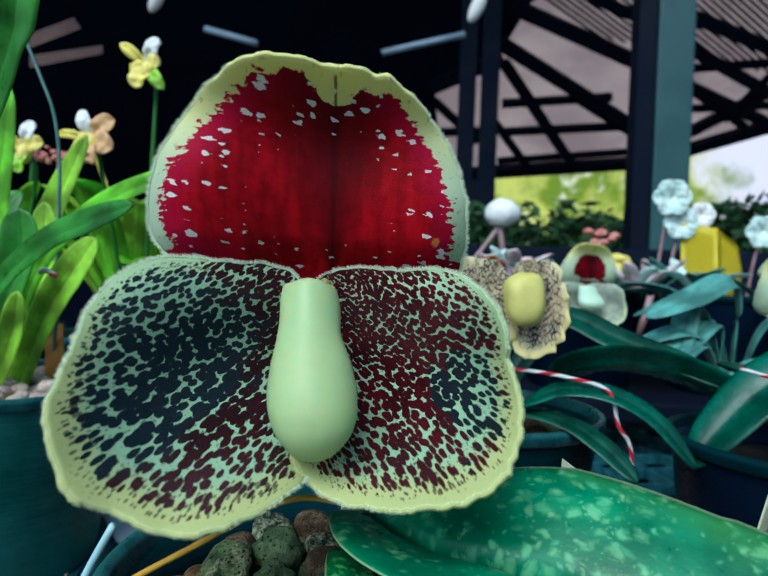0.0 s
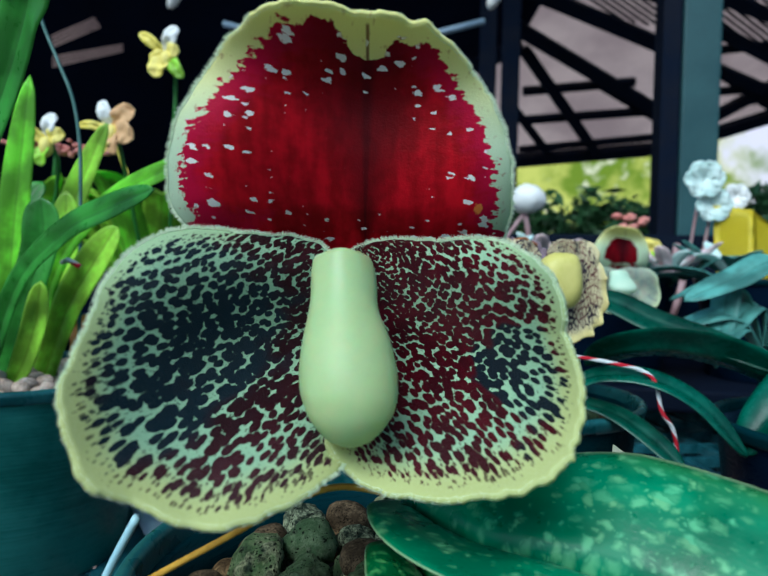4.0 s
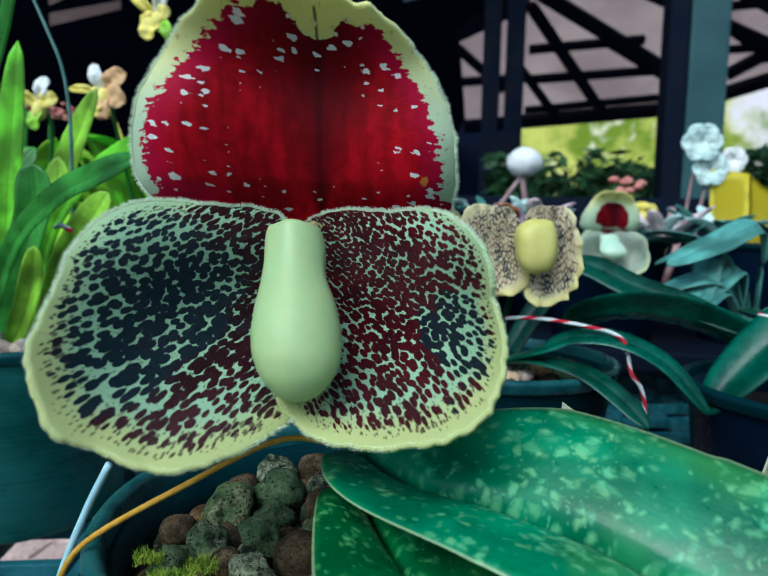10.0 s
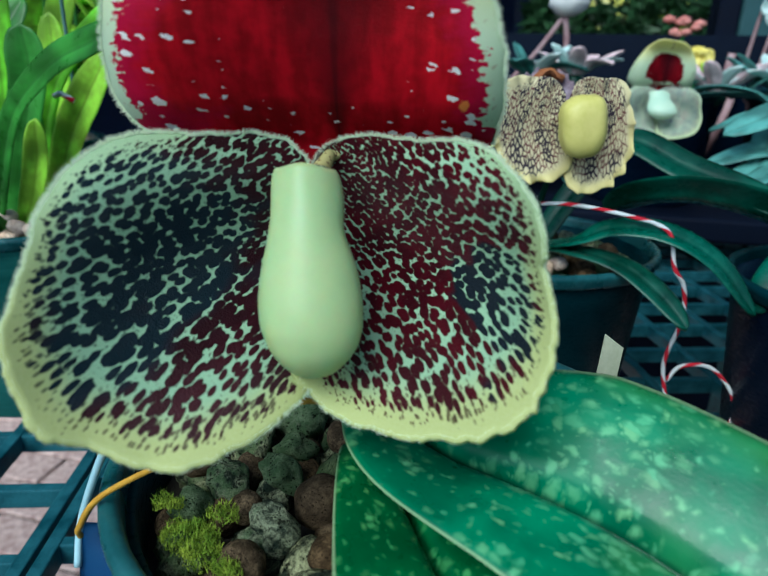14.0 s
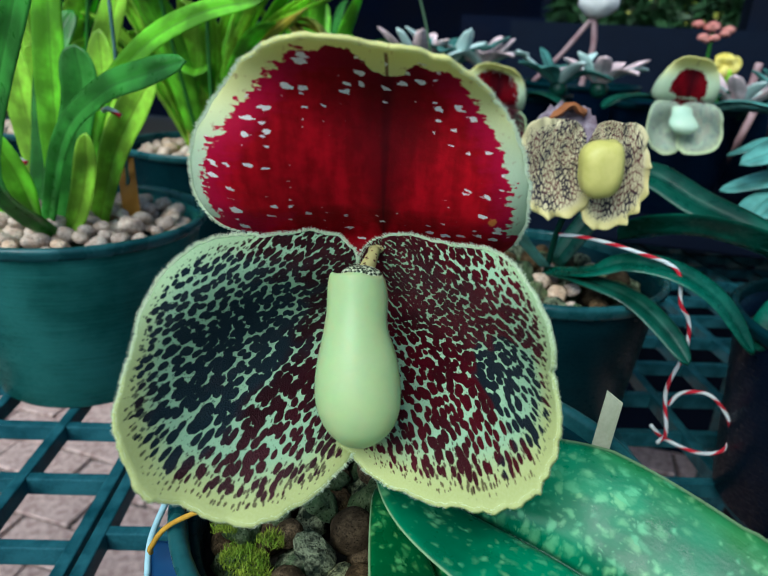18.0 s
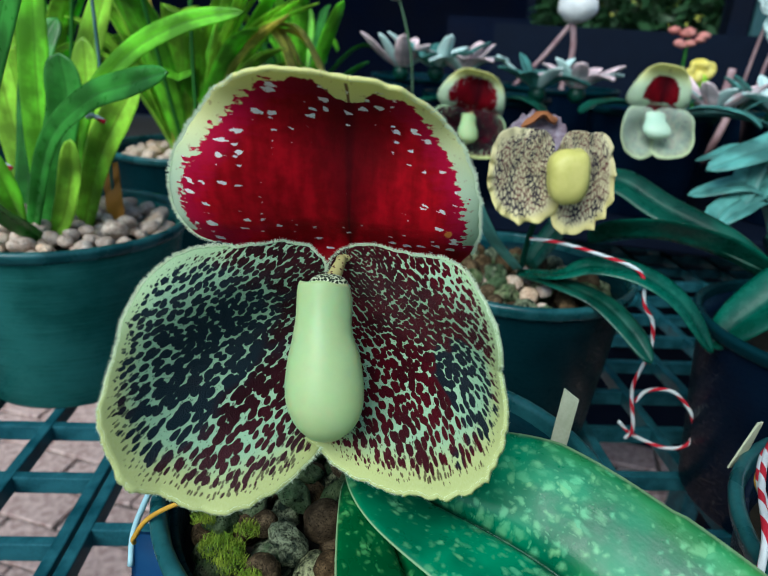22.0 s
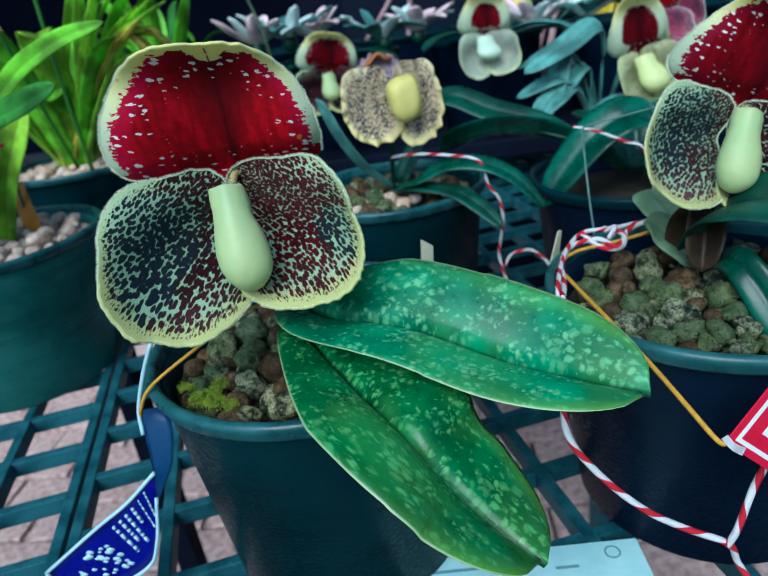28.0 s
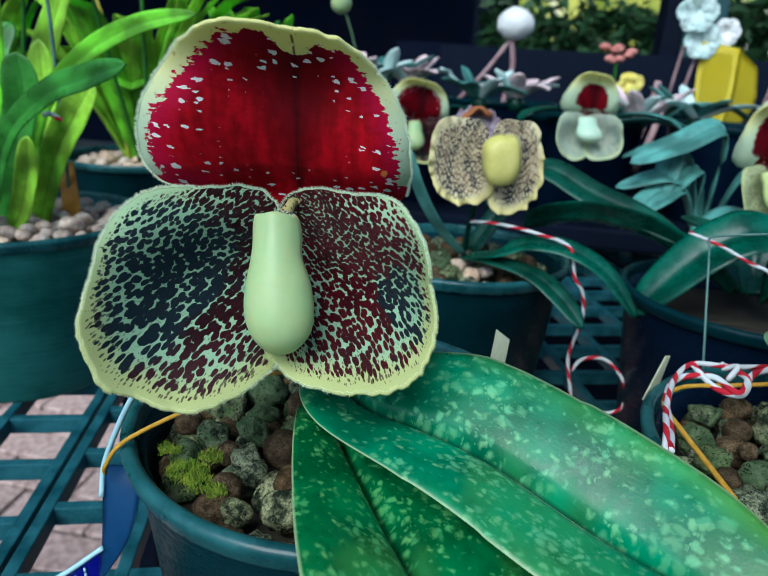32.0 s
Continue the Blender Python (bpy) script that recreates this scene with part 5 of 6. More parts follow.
for which, dx in (("left", 0.0), ("right", 0.1)):
    thicken(part("petal", blade(which, 0.0, 18, 120, ruffle=0.75, seed=8.0, flat=0.35), M_WILT_PETAL, wilt, "tan wilted petal with a brown net", matrix=MW @ Matrix.Translation((0.5 + dx, 0.1, 0.55)) @ Matrix.Diagonal((0.84 if which == "left" else 0.66, 0.75, 1.0 if which == "left" else 1.12, 1))), 0.7)
bm = bmesh.new()
bmesh.ops.create_uvsphere(bm, u_segments=32, v_segments=22, radius=1.0)
for v in bm.verts:
    x, y, z = v.co
    k = (abs(x) ** 3 + abs(z) ** 3 + abs(y) ** 3) ** (-1 / 3)
    v.co = Vector((0.84 * x * k * (1 + 0.10 * z), 0.74 * y * k, 1.12 * z * k)) * (1 + 0.06 * noise.noise((x * 2, y * 2, z * 2)))
part("pouch", bm, M_WILT_POUCH, wilt, "dull yellow swollen pouch", matrix=MW @ Matrix.Translation((0.55, -1.05, -0.9)) @ Euler((0, radians(-6), 0)).to_matrix().to_4x4() @ Matrix.Scale(0.98, 4))
thicken(part("dorsal_sepal", blade("dorsal", 0.0, 16, 90, ruffle=0.8, seed=4.0, flat=0.5), M_WILT_BROWN, wilt, "shrivelled grey-brown sepal", matrix=Matrix.Translation((0.3, 0.4, 6.6)) @ Euler((radians(-50), 0, 0)).to_matrix().to_4x4() @ Matrix.Scale(0.5, 4)), 0.6)
part("dry_tip", leaf_bm([(-0.6, 0.6, 7.4), (0.2, 0.9, 8.0), (0.9, 0.8, 7.7)], 0.5, 0.3, long=12, wave=0.3), M_RUST, wilt, "rust-brown dried tip")
part("stem", tube(spline([(0.2, 0.0, 0.0), (0.5, -1.2, 3.0), (1.2, -2.7, 5.8)], 12), 0.14), M_LEAF_BACK, wilt)
part("leaf", leaf_bm([(0.3, -0.6, 0.6), (1.9, -3.1, 1.6), (3.3, -3.6, 2.35), (5.1, -4.1, 2.4), (6.8, -4.6, 1.6), (8.2, -5.3, 0.0)], 0.62, 0.35, 0.1, base=0.5, roll=-24, tip=0.5, long=50), M_LEAF_SHINE, wilt, "long green leaf arching sideways to a drooping tip")
part("leaf", leaf_bm([(0.6, 0.8, 0.6), (2.4, 1.4, 3.6), (3.9, 1.4, 5.2), (6.3, 0.4, 4.3), (8.8, -0.6, 3.5), (10.8, -1.6, 2.6)], 0.9, 0.25, 0.1, base=0.6, roll=-30, tip=0.5, long=40), M_LEAF_BACK, wilt, "long dark leaf with a pale rim reaching over")
part("leaf", leaf_bm([(0.0, -0.5, 0.8), (-1.4, -1.8, 2.6), (-2.4, -2.6, 4.6), (-3.0, -3.0, 6.6)], 0.7, 0.4, 0.1, base=0.7), M_GLAUCOUS, wilt, "narrow teal leaf standing up")
part("leaf", leaf_bm([(0.4, -0.6, 0.5), (1.9, -3.1, 1.2), (3.7, -4.1, 1.0), (5.0, -5.1, 0.3), (5.9, -6.1, -0.5)], 0.62, 0.35, 0.1, base=0.6, tip=0.5, roll=-12), M_LEAF_BACK, wilt, "dark green leaf hanging over the rim")
for pts, w in (([(0.4, -1.2, 4.4), (0.3, -2.2, 4.7), (-0.3, -3.2, 4.3)], 0.5), ([(0.5, -1.2, 4.4), (1.2, -2.4, 4.5), (1.5, -3.4, 3.9)], 0.42)):
    part("leaf", leaf_bm(pts, w, 0.3, 0.1, long=16, base=0.5, tip=0.4), M_GLAUCOUS, wilt, "small teal bract below the flower")
cord("string", [(2.4, 29.0, 11.0), (3.7, 28.6, 11.1), (5.5, 27.8, 11.0), (7.0, 27.4, 10.6), (7.4, 27.2, 9.3), (7.9, 27.4, 8.5), (8.1, 27.6, 7.1), (7.8, 27.8, 5.1), (8.2, 27.8, 3.1), (8.0, 27.9, 2.4)], 0.085, M_STRING, "red and white string tied round the stem and hanging down", "string", 90, 8)
cord("string", [(8.1, 28.2, 4.2), (8.6, 28.4, 4.8), (9.7, 28.4, 4.9), (10.7, 28.4, 3.8), (10.8, 28.3, 2.5), (9.8, 28.2, 2.1), (8.3, 28.2, 2.5), (7.6, 28.1, 3.1)], 0.085, M_STRING, "red and white string in a loose loop", "string", 70, 8)

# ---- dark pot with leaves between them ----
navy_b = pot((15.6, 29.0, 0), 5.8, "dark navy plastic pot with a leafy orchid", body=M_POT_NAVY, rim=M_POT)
leafy = thing("orchid_plant", (15.6, 29.0, 8.0), "leafy orchid with broad dark leaves", "orchid")
for pts, w, mt, rl in (([(-0.6, 0.6, 0.6), (-2.4, 1.0, 1.9), (-4.6, 1.4, 2.9), (-7.0, 1.9, 3.3), (-9.0, 2.6, 3.0), (-10.4, 3.6, 2.2)], 1.35, M_LEAF_SHINE, -34), ([(0.8, -0.4, 0.6), (0.5, -1.0, 3.4), (-1.0, -1.4, 3.9), (-2.6, -1.5, 3.1), (-4.2, -1.6, 1.4), (-5.4, -1.7, -0.2)], 1.3, M_LEAF_SHINE, 30),
                       ([(0.4, -0.2, 0.6), (2.6, -1.0, 3.8), (5.0, -2.0, 3.4)], 1.4, M_LEAF_BACK, 0), ([(0.0, 0.8, 0.6), (-0.8, 2.4, 2.6), (-2.6, 4.0, 3.4)], 1.2, M_LEAF_BACK, 0), ([(0.2, 0.8, 0.6), (0.6, 2.6, 3.0), (1.6, 4.4, 3.6)], 1.3, M_LEAF_SHINE, 0)):
    part("leaf", leaf_bm(pts, w, 0.4, 0.15, long=36, base=0.5, tip=0.36, roll=rl), mt, leafy, "broad dark green leaf")
cord("string", [(11.7, 26.9, 11.9), (12.8, 26.3, 11.6), (13.9, 25.8, 11.1), (14.7, 25.5, 10.7), (15.2, 25.3, 8.9), (15.2, 25.8, 7.7), (15.1, 25.5, 6.5)], 0.075, M_STRING, "red and white string tied round the dark leaves", "string", 90, 8)
cord("wire", [(11.0, 19.8, 8.4), (10.9, 20.6, 10.4), (11.0, 22.0, 12.3), (11.1, 22.6, 12.6), (11.6, 22.8, 12.75), (13.0, 22.6, 13.0), (14.4, 22.3, 13.3)], 0.045, M_WIRE, "thin green support wire with a bent top", "wire", 60, 6)

# ---- green plants on the left of the bench ----
def strap(plant, base, tip, rise, width, material, label, lean=(0, 0), tipf=0.55, fold=0.35, seed=0.0, twist=0.0, long=30):
    b, t = Vector(base), Vector(tip)
    p1 = b.lerp(t, 0.33) + Vector((lean[0], lean[1], rise))
    p2 = b.lerp(t, 0.70) + Vector((lean[0], lean[1], rise * 1.05))
    return part("leaf", leaf_bm([b, p1, p2, t], width, fold, 0.05, long=long, wide=8, tip=tipf, thick=0.1, base=0.55, seed=seed, twist=twist), material, plant, label)


M_LEAF_LIME = leaf_mat("leaf_lime", (0.33, 0.64, 0.05), (0.3, 0.5, 0.1), spots=False, rough=0.4, clear=0.3)
M_LEAF_DEEP = leaf_mat("leaf_deep", (0.045, 0.22, 0.03), (0.2, 0.4, 0.1), spots=False, rough=0.35, clear=0.2)
green_a = thing("strap_leaf_plant", (-22.2, 28.6, 8.2), "bright green strap-leaved orchid plant", "plant")
for pts, w, mt, tp in (
        ([(-21.4, 26.4, 8.3), (-20.0, 22.0, 12.7), (-13.5, 18.5, 20.6), (-12.1, 17.5, 22.6), (-11.5, 17.0, 25.8)], 0.87, M_LEAF_DEEP, 0.8), ([(-22.6, 26.6, 8.3), (-21.4, 24.9, 10.6), (-21.6, 24.3, 12.5), (-22.5, 23.8, 14.4)], 0.65, M_LEAF_GREEN, 0.5),
        ([(-22.0, 27.6, 8.3), (-21.1, 27.6, 12.2), (-20.0, 27.5, 15.3), (-19.9, 27.3, 17.5)], 0.89, M_LEAF_DEEP, 0.72), ([(-22.4, 26.6, 8.3), (-20.1, 26.0, 13.3), (-16.8, 24.9, 15.7), (-13.7, 23.8, 16.7), (-11.6, 23.2, 17.3)], 0.60, M_LEAF_DEEP, 0.55),
        ([(-22.3, 29.2, 8.3), (-20.5, 29.2, 14.4), (-17.6, 29.2, 17.5), (-14.4, 29.2, 19.1), (-11.4, 29.2, 19.7)], 0.55, M_LEAF_GREEN, 0.45), ([(-21.4, 29.2, 8.3), (-20.0, 29.2, 12.1), (-18.6, 29.2, 14.4), (-17.2, 29.2, 16.3)], 0.85, M_LEAF_LIME, 0.6),
        ([(-22.8, 30.3, 8.3), (-21.8, 30.3, 11.7), (-21.1, 30.3, 15.0), (-20.9, 30.3, 18.2)], 0.82, M_LEAF_LIME, 0.6), ([(-23.7, 29.2, 8.3), (-23.4, 29.2, 11.7), (-23.1, 29.2, 16.1), (-22.2, 29.2, 23.8)], 0.82, M_LEAF_GREEN, 0.6),
        ([(-24.4, 31.4, 8.3), (-22.9, 31.4, 13.6), (-21.3, 31.4, 17.9), (-19.4, 31.4, 21.9)], 0.76, M_LEAF_LIME, 0.5), ([(-25.5, 30.9, 8.3), (-26.1, 30.9, 10.3), (-26.8, 30.9, 14.0), (-27.0, 30.9, 17.5)], 0.87, M_LEAF_LIME, 0.6),
        ([(-23.1, 28.1, 8.3), (-21.6, 28.1, 10.3), (-20.9, 28.1, 12.8), (-21.1, 28.1, 14.7)], 0.68, M_LEAF_GREEN, 0.6), ([(-24.8, 27.1, 8.3), (-25.7, 26.0, 12.5), (-27.0, 24.9, 16.9), (-28.5, 24.2, 20.1)], 0.87, M_LEAF_GREEN, 0.6),
        ([(-26.3, 27.7, 8.3), (-28.1, 27.1, 11.4), (-30.7, 26.0, 14.2), (-33.3, 25.3, 15.1)], 0.82, M_LEAF_GREEN, 0.5), ([(-25.3, 29.2, 8.3), (-25.0, 30.3, 12.5), (-24.8, 31.4, 16.9), (-24.2, 32.5, 19.0)], 0.87, M_LEAF_DEEP, 0.6),
        ([(-22.2, 27.3, 8.3), (-20.9, 27.1, 9.2), (-20.0, 27.1, 11.6), (-19.7, 27.1, 13.6)], 0.60, M_LEAF_LIME, 0.6)):
    pts = [Vector(p) - Vector((-22.2, 28.6, 8.2)) for p in pts]
    part("leaf", leaf_bm(pts, w, 0.3, 0.05, long=34, wide=10, tip=tp, thick=0.1, base=0.6, up=(0.25, -1, 0.35), wave=0.05, seed=w), mt, green_a, "bright green strap leaf")
lab = thing("plant_label", (-19.6, 29.7, 8.4), "orange-brown wooden plant label in the pebbles", "plant label")
part("blade", box(bmesh.new(), (-0.5, -0.05, -1.0), (0.5, 0.05, 3.7), 0.04), M_ORANGE, lab, smooth=False, matrix=Euler((radians(-24), radians(-14), radians(12))).to_matrix().to_4x4())

pot_c = pot((-27.5, 50.5, 0), 7.0, "dark green plastic pot with pebbles", height=9.4)
fill(pot_c, 6.0, 8.2, PEBB, (0.45, 0.7), 12)
green_b = thing("strap_leaf_plant", (-27.5, 50.5, 8.2), "lime green strap-leaved plant in a pot", "plant")
rng = random.Random(31)
for k in range(22):
    a = 2 * math.pi * k / 22 + rng.uniform(-0.2, 0.2)
    reach, high = rng.uniform(4, 13), rng.uniform(6, 15)
    mt = rng.choice((M_LEAF_LIME, M_LEAF_LIME, M_LEAF_GREEN, M_LEAF_GREEN))
    strap(green_b, (math.cos(a), math.sin(a), 0), (reach * math.cos(a) + 1.0, reach * math.sin(a) * 0.7, high), rng.uniform(1, 4), rng.uniform(0.9, 1.4), mt, "lime green strap leaf", long=20)
for k in range(20):
    x = rng.uniform(-3, 13)
    strap(green_b, (rng.uniform(-1.5, 1.5), rng.uniform(-1.5, 0.5), 0), (x, rng.uniform(-4, 1), rng.uniform(9, 17)), rng.uniform(0.5, 2), rng.uniform(0.5, 0.8), M_LEAF_YELLOW if k % 3 == 0 else M_LEAF_LIME, "narrow yellow-green strap leaf", long=20)
for tip, rise in (((13.0, 0.5, 5.5), 7.0), ((11.5, -1.0, 3.0), 8.0), ((14.0, 1.0, 2.0), 8.5), ((10.5, 1.5, 6.5), 6.0), ((12.0, -0.5, -0.5), 5.0)):
    strap(green_b, (1.0, 0.4, 0.0), tip, rise, 0.75, M_LEAF_YELLOW, "yellowing arched leaf", long=24)
pot_d = pot((-22.5, 63.0, 0), 6.5, "blue-grey plastic pot behind the plants", height=13.0, body=M_POT, rim=M_POT_RIM_LIT)
fill(pot_d, 5.6, 11.6, LAVA, (0.8, 1.1), 13)
green_c = thing("strap_leaf_plant", (-22.5, 63.0, 11.5), "green strap-leaved plant behind", "plant")
for k in range(14):
    a = 2 * math.pi * k / 14 + rng.uniform(-0.2, 0.2)
    strap(green_c, (math.cos(a), math.sin(a), 0), (rng.uniform(3, 9) * math.cos(a), rng.uniform(3, 8) * math.sin(a), rng.uniform(4, 12)), rng.uniform(0, 3), 0.8, rng.choice((M_LEAF_GREEN, M_LEAF_DEEP)), "green strap leaf", long=18)
pot_e = pot((-44.0, 52.0, 0), 7.0, "dark green plastic pot with leafy plants", height=9.4)
fill(pot_e, 6.0, 8.0, PEBB, (0.8, 1.1), 14)
green_d = thing("strap_leaf_plant", (-44.0, 52.0, 8.2), "broad-leaved green plant in a pot", "plant")
for k in range(18):
    a = 2 * math.pi * k / 18 + rng.uniform(-0.2, 0.2)
    strap(green_d, (math.cos(a), math.sin(a), 0), (rng.uniform(3, 12) * math.cos(a) + 2, rng.uniform(2, 6) * math.sin(a), rng.uniform(6, 15)), rng.uniform(0, 3), 1.2, rng.choice((M_LEAF_GREEN, M_LEAF_LIME)), "green strap leaf", long=18)


def star_flower(at, petals, stalk, label):
    """A small drooping flower; each petal has an angle, a length, a half width and a material."""
    t = thing("yellow_orchid", at, label, "flower")
    for k, (ang, ln, w, mt) in enumerate(petals):
        a = radians(ang)
        d = Vector((math.cos(a), -0.2 - 0.15 * (k % 3), math.sin(a)))
        bm = leaf_bm([(0, 0, 0), d * ln * 0.5 + Vector((0, -0.4, 0.15)), d * ln], w, 0.35, 0.1, long=16, wide=8, base=0.55, tip=0.4, up=(0, -1, 0), wave=0.35, seed=k * 1.7)
        part("petal", bm, mt, t)
    bm = bmesh.new()
    bmesh.ops.create_uvsphere(bm, u_segments=16, v_segments=10, radius=0.6, matrix=Matrix.Translation((0.1, -0.5, -0.3)) @ Matrix.Diagonal((0.8, 0.9, 1.2, 1)))
    part("lip", bm, YP, t)
    part("stalk", tube(spline([(0, 0.2, 0), (0.3, 0.5, -2.0), Vector(stalk) * 0.6, stalk], 20), 0.16, 6), M_LEAF_DEEP, t)
    return t


YP, WP, BF, LP = M_YELLOW_PETAL, M_WHITE, M_BUFF, M_LEAF_LIME
star_flower((-25.1, 47.0, 30.8), ((140, 2.9, 0.45, YP), (62, 2.4, 0.62, WP), (250, 1.9, 0.8, YP), (200, 1.4, 0.6, YP), (-48, 2.6, 0.55, LP), (10, 1.3, 0.6, YP)), (0.8, -0.5, -22), "small yellow and white orchid flower on a stalk")
star_flower((-25.6, 41.0, 23.7), ((110, 2.2, 0.55, WP), (172, 2.4, 0.32, YP), (250, 1.7, 0.75, YP), (38, 2.3, 0.75, BF), (-20, 2.0, 0.8, BF), (-70, 1.9, 0.45, BF), (205, 1.2, 0.6, YP)), (1.0, 4.0, -14), "yellow and buff orchid flower on a stalk")
star_flower((-31.6, 42.0, 23.2), ((70, 2.2, 0.6, WP), (150, 2.0, 0.5, YP), (270, 1.8, 0.6, LP), (20, 1.6, 0.6, YP)), (-2.0, 2.0, -14), "pale yellow orchid flower on a stalk")
for at in ((-41.7, 52.0, 25.4), (-39.2, 52.0, 25.2), (-36.4, 52.0, 24.5)):
    t = thing("coral_flower", at, "cluster of small coral pink flowers", "flower")
    bm = bmesh.new()
    for k in range(22):
        bmesh.ops.create_icosphere(bm, subdivisions=1, radius=rng.uniform(0.25, 0.5), matrix=Matrix.Translation((rng.gauss(0, 1.1), rng.gauss(0, 0.5), rng.gauss(0, 0.4))) @ Matrix.Diagonal((1, 1, 0.6, 1)))
    part("blossom", bm, M_CORAL, t)
    part("stalk", tube(spline([(0, 0, 0), (-0.3, -0.4, -8), (-1.0, -0.6, -17)], 12), 0.16, 6), M_LEAF_DEEP, t)
cord("wire", [(-22.6, 30.0, 28.0), (-22.1, 30.0, 26.5), (-21.2, 30.0, 24.6), (-20.4, 30.0, 22.8), (-20.0, 30.0, 20.7), (-19.9, 30.0, 18.0), (-20.2, 30.4, 12.0), (-20.4, 30.6, 8.4)], 0.09, M_WIRE, "thin green support wire bent at the top", "wire", 50, 6)
for at in ((-20.4, 29.4, 12.6), (-23.4, 26.6, 12.0), (-19.3, 28.6, 14.4)):
    tagged(part("plastic_clip", tube(spline([Vector(at) + Vector((-0.5, 0, 0.1)), Vector(at) + Vector((0.0, -0.2, 0.2)), Vector(at) + Vector((0.5, 0, -0.1))], 10), 0.13, 8), M_STRING, None), "scrap of red and white string on the leaves", "string")

# ---- the upper bench with more orchids ----
slab("upper_bench", (-45, 58.0, 3.0), (95, 150, 5.0), M_STEEL_DARK, "dark shelf raised behind the bench", 0.3)
for x in (-40, 25, 90):
    slab("shelf_leg", (x, 62, FLOOR - 1), (x + 3, 65, 3.0), M_STEEL_DARK, "dark steel leg of the raised shelf")


def back_orchid(at, size, turn, mats, label, tilt=0.0, roll=0.0, stem=None, leaves=(), group="", shape=(1.0, 1.0), slipper=(1.0, 1.0)):
    """A potted slipper orchid further back; at is the flower's heart."""
    t = thing("orchid_plant", at, label, "orchid", group)
    flower(t, (0, 0, 0), turn, tilt, roll, size, mats, hairy=False, fine=0.4, shape=shape, slipper=slipper)
    if stem:
        part("stem", tube(spline([(0, 0.3, 0), (stem[0] * 0.4, stem[1] * 0.5 + 0.3, stem[2] * 0.4), stem], 14), 0.17, 8), M_LEAF_BACK, t)
        for a, ln, hi, w, mt in leaves:
            d = Vector((math.cos(a), math.sin(a), 0))
            s = Vector(stem)
            part("leaf", leaf_bm([s, s + d * ln * 0.4 + Vector((0, 0, hi)), s + d * ln * 0.8 + Vector((0, 0, hi * 0.9)), s + d * ln + Vector((0, 0, hi * 0.3))], w, 0.25, 0.1, long=22, wide=8, base=0.5), mt, t)
    return t


GL, BK = M_GLAUCOUS, M_LEAF_BACK
for at, r, h, z in (((11.5, 66.0), 6.0, 9.5, 5.0), ((-4.0, 67.0), 6.5, 9.5, 5.0), ((26.0, 67.5), 6.5, 9.5, 5.0), ((-18.0, 68.0), 6.0, 9.5, 5.0), ((40.0, 68.0), 6.5, 9.5, 5.0), ((3.0, 82.0), 7.0, 10.0, 5.0), ((24.0, 84.0), 7.0, 10.0, 5.0), ((-14.0, 85.0), 7.0, 10.0, 5.0), ((48.0, 84.0), 7.0, 10.0, 5.0)):
    p = pot((at[0], at[1], z), r, "dark navy plastic pot on the raised shelf", height=h, body=M_POT_NAVY, rim=M_POT, seg=40, group="pots on the raised shelf")
for at, r in (((22.0, 42.0), 5.8),):
    p = pot((at[0], at[1], 0), r, "dark navy plastic pot on the bench", body=M_POT_NAVY, rim=M_POT, seg=48)
    fill(p, r * 0.86, 7.5, LAVA, (0.7, 1.0), int(at[1]))

back_orchid((10.8, 56.6, 15.0), 0.92, 2, (M_FAR_DORSAL, M_FAR_PETAL, M_FAR_PETAL, flat_mat("pouch_mint", (0.40, 0.60, 0.45), (0.5, 0.66, 0.48), 50, 0.4, 0.05)), "pale slipper orchid with a red-hearted sepal", shape=(0.86, 1.05), slipper=(1.8, 0.72), stem=(0.6, 4.4, -1.4), leaves=((-0.35, 8, 1.5, 1.3, GL), (-0.1, 9, 1.0, 1.4, GL), (0.6, 8, 2.0, 1.2, BK), (3.5, 7, 1.5, 1.2, BK), (-1.2, 3.6, 0.4, 1.0, GL)))
back_orchid((-4.0, 57.5, 13.6), 0.98, 8, (dorsal_mat("sepal_deep", 31.0, 0.72, tone=0.4), M_DARK_PETAL, M_DARK_PETAL, M_POUCH), "slipper orchid with a deep red sepal and pale pouch", roll=6, slipper=(1.2, 0.85), stem=(-0.3, 5.0, -1.6), leaves=((-0.3, 7, 2.5, 1.2, BK), (3.6, 7, 2.0, 1.2, BK), (-2.0, 5, 1.5, 1.1, GL)))
back_orchid((18.4, 37.5, 13.9), 0.85, 0, (dorsal_mat("sepal_spotted", 33.0, 0.62, tone=0.3), petal_mat("petal_lime", 34.0, pale=(0.5, 0.58, 0.30), cover=0.5), petal_mat("petal_lime_b", 35.0, pale=(0.5, 0.58, 0.30), cover=0.5), flat_mat("pouch_lime", (0.46, 0.58, 0.22), (0.54, 0.62, 0.26), 50, 0.4, 0.05)), "lime slipper orchid with a maroon sepal, turned aside", shape=(0.72, 1.15), slipper=(1.9, 0.8), roll=-14, stem=(2.6, 3.6, -5.6), leaves=((-0.8, 8, 2.0, 1.4, GL), (0.2, 9, 2.0, 1.4, BK), (3.9, 8, 2.5, 1.3, GL), (-2.4, 8, 1.4, 1.2, GL)))
back_orchid((21.5, 45.0, 15.6), 0.70, 10, (dorsal_mat("sepal_rose", 36.0, 0.9), M_ROSE_PETAL, M_ROSE_PETAL, M_POUCH), "rose-mottled slipper orchid flower", stem=(-0.4, -2.4, -8.0), leaves=((-0.4, 7, 2.5, 1.2, GL),))
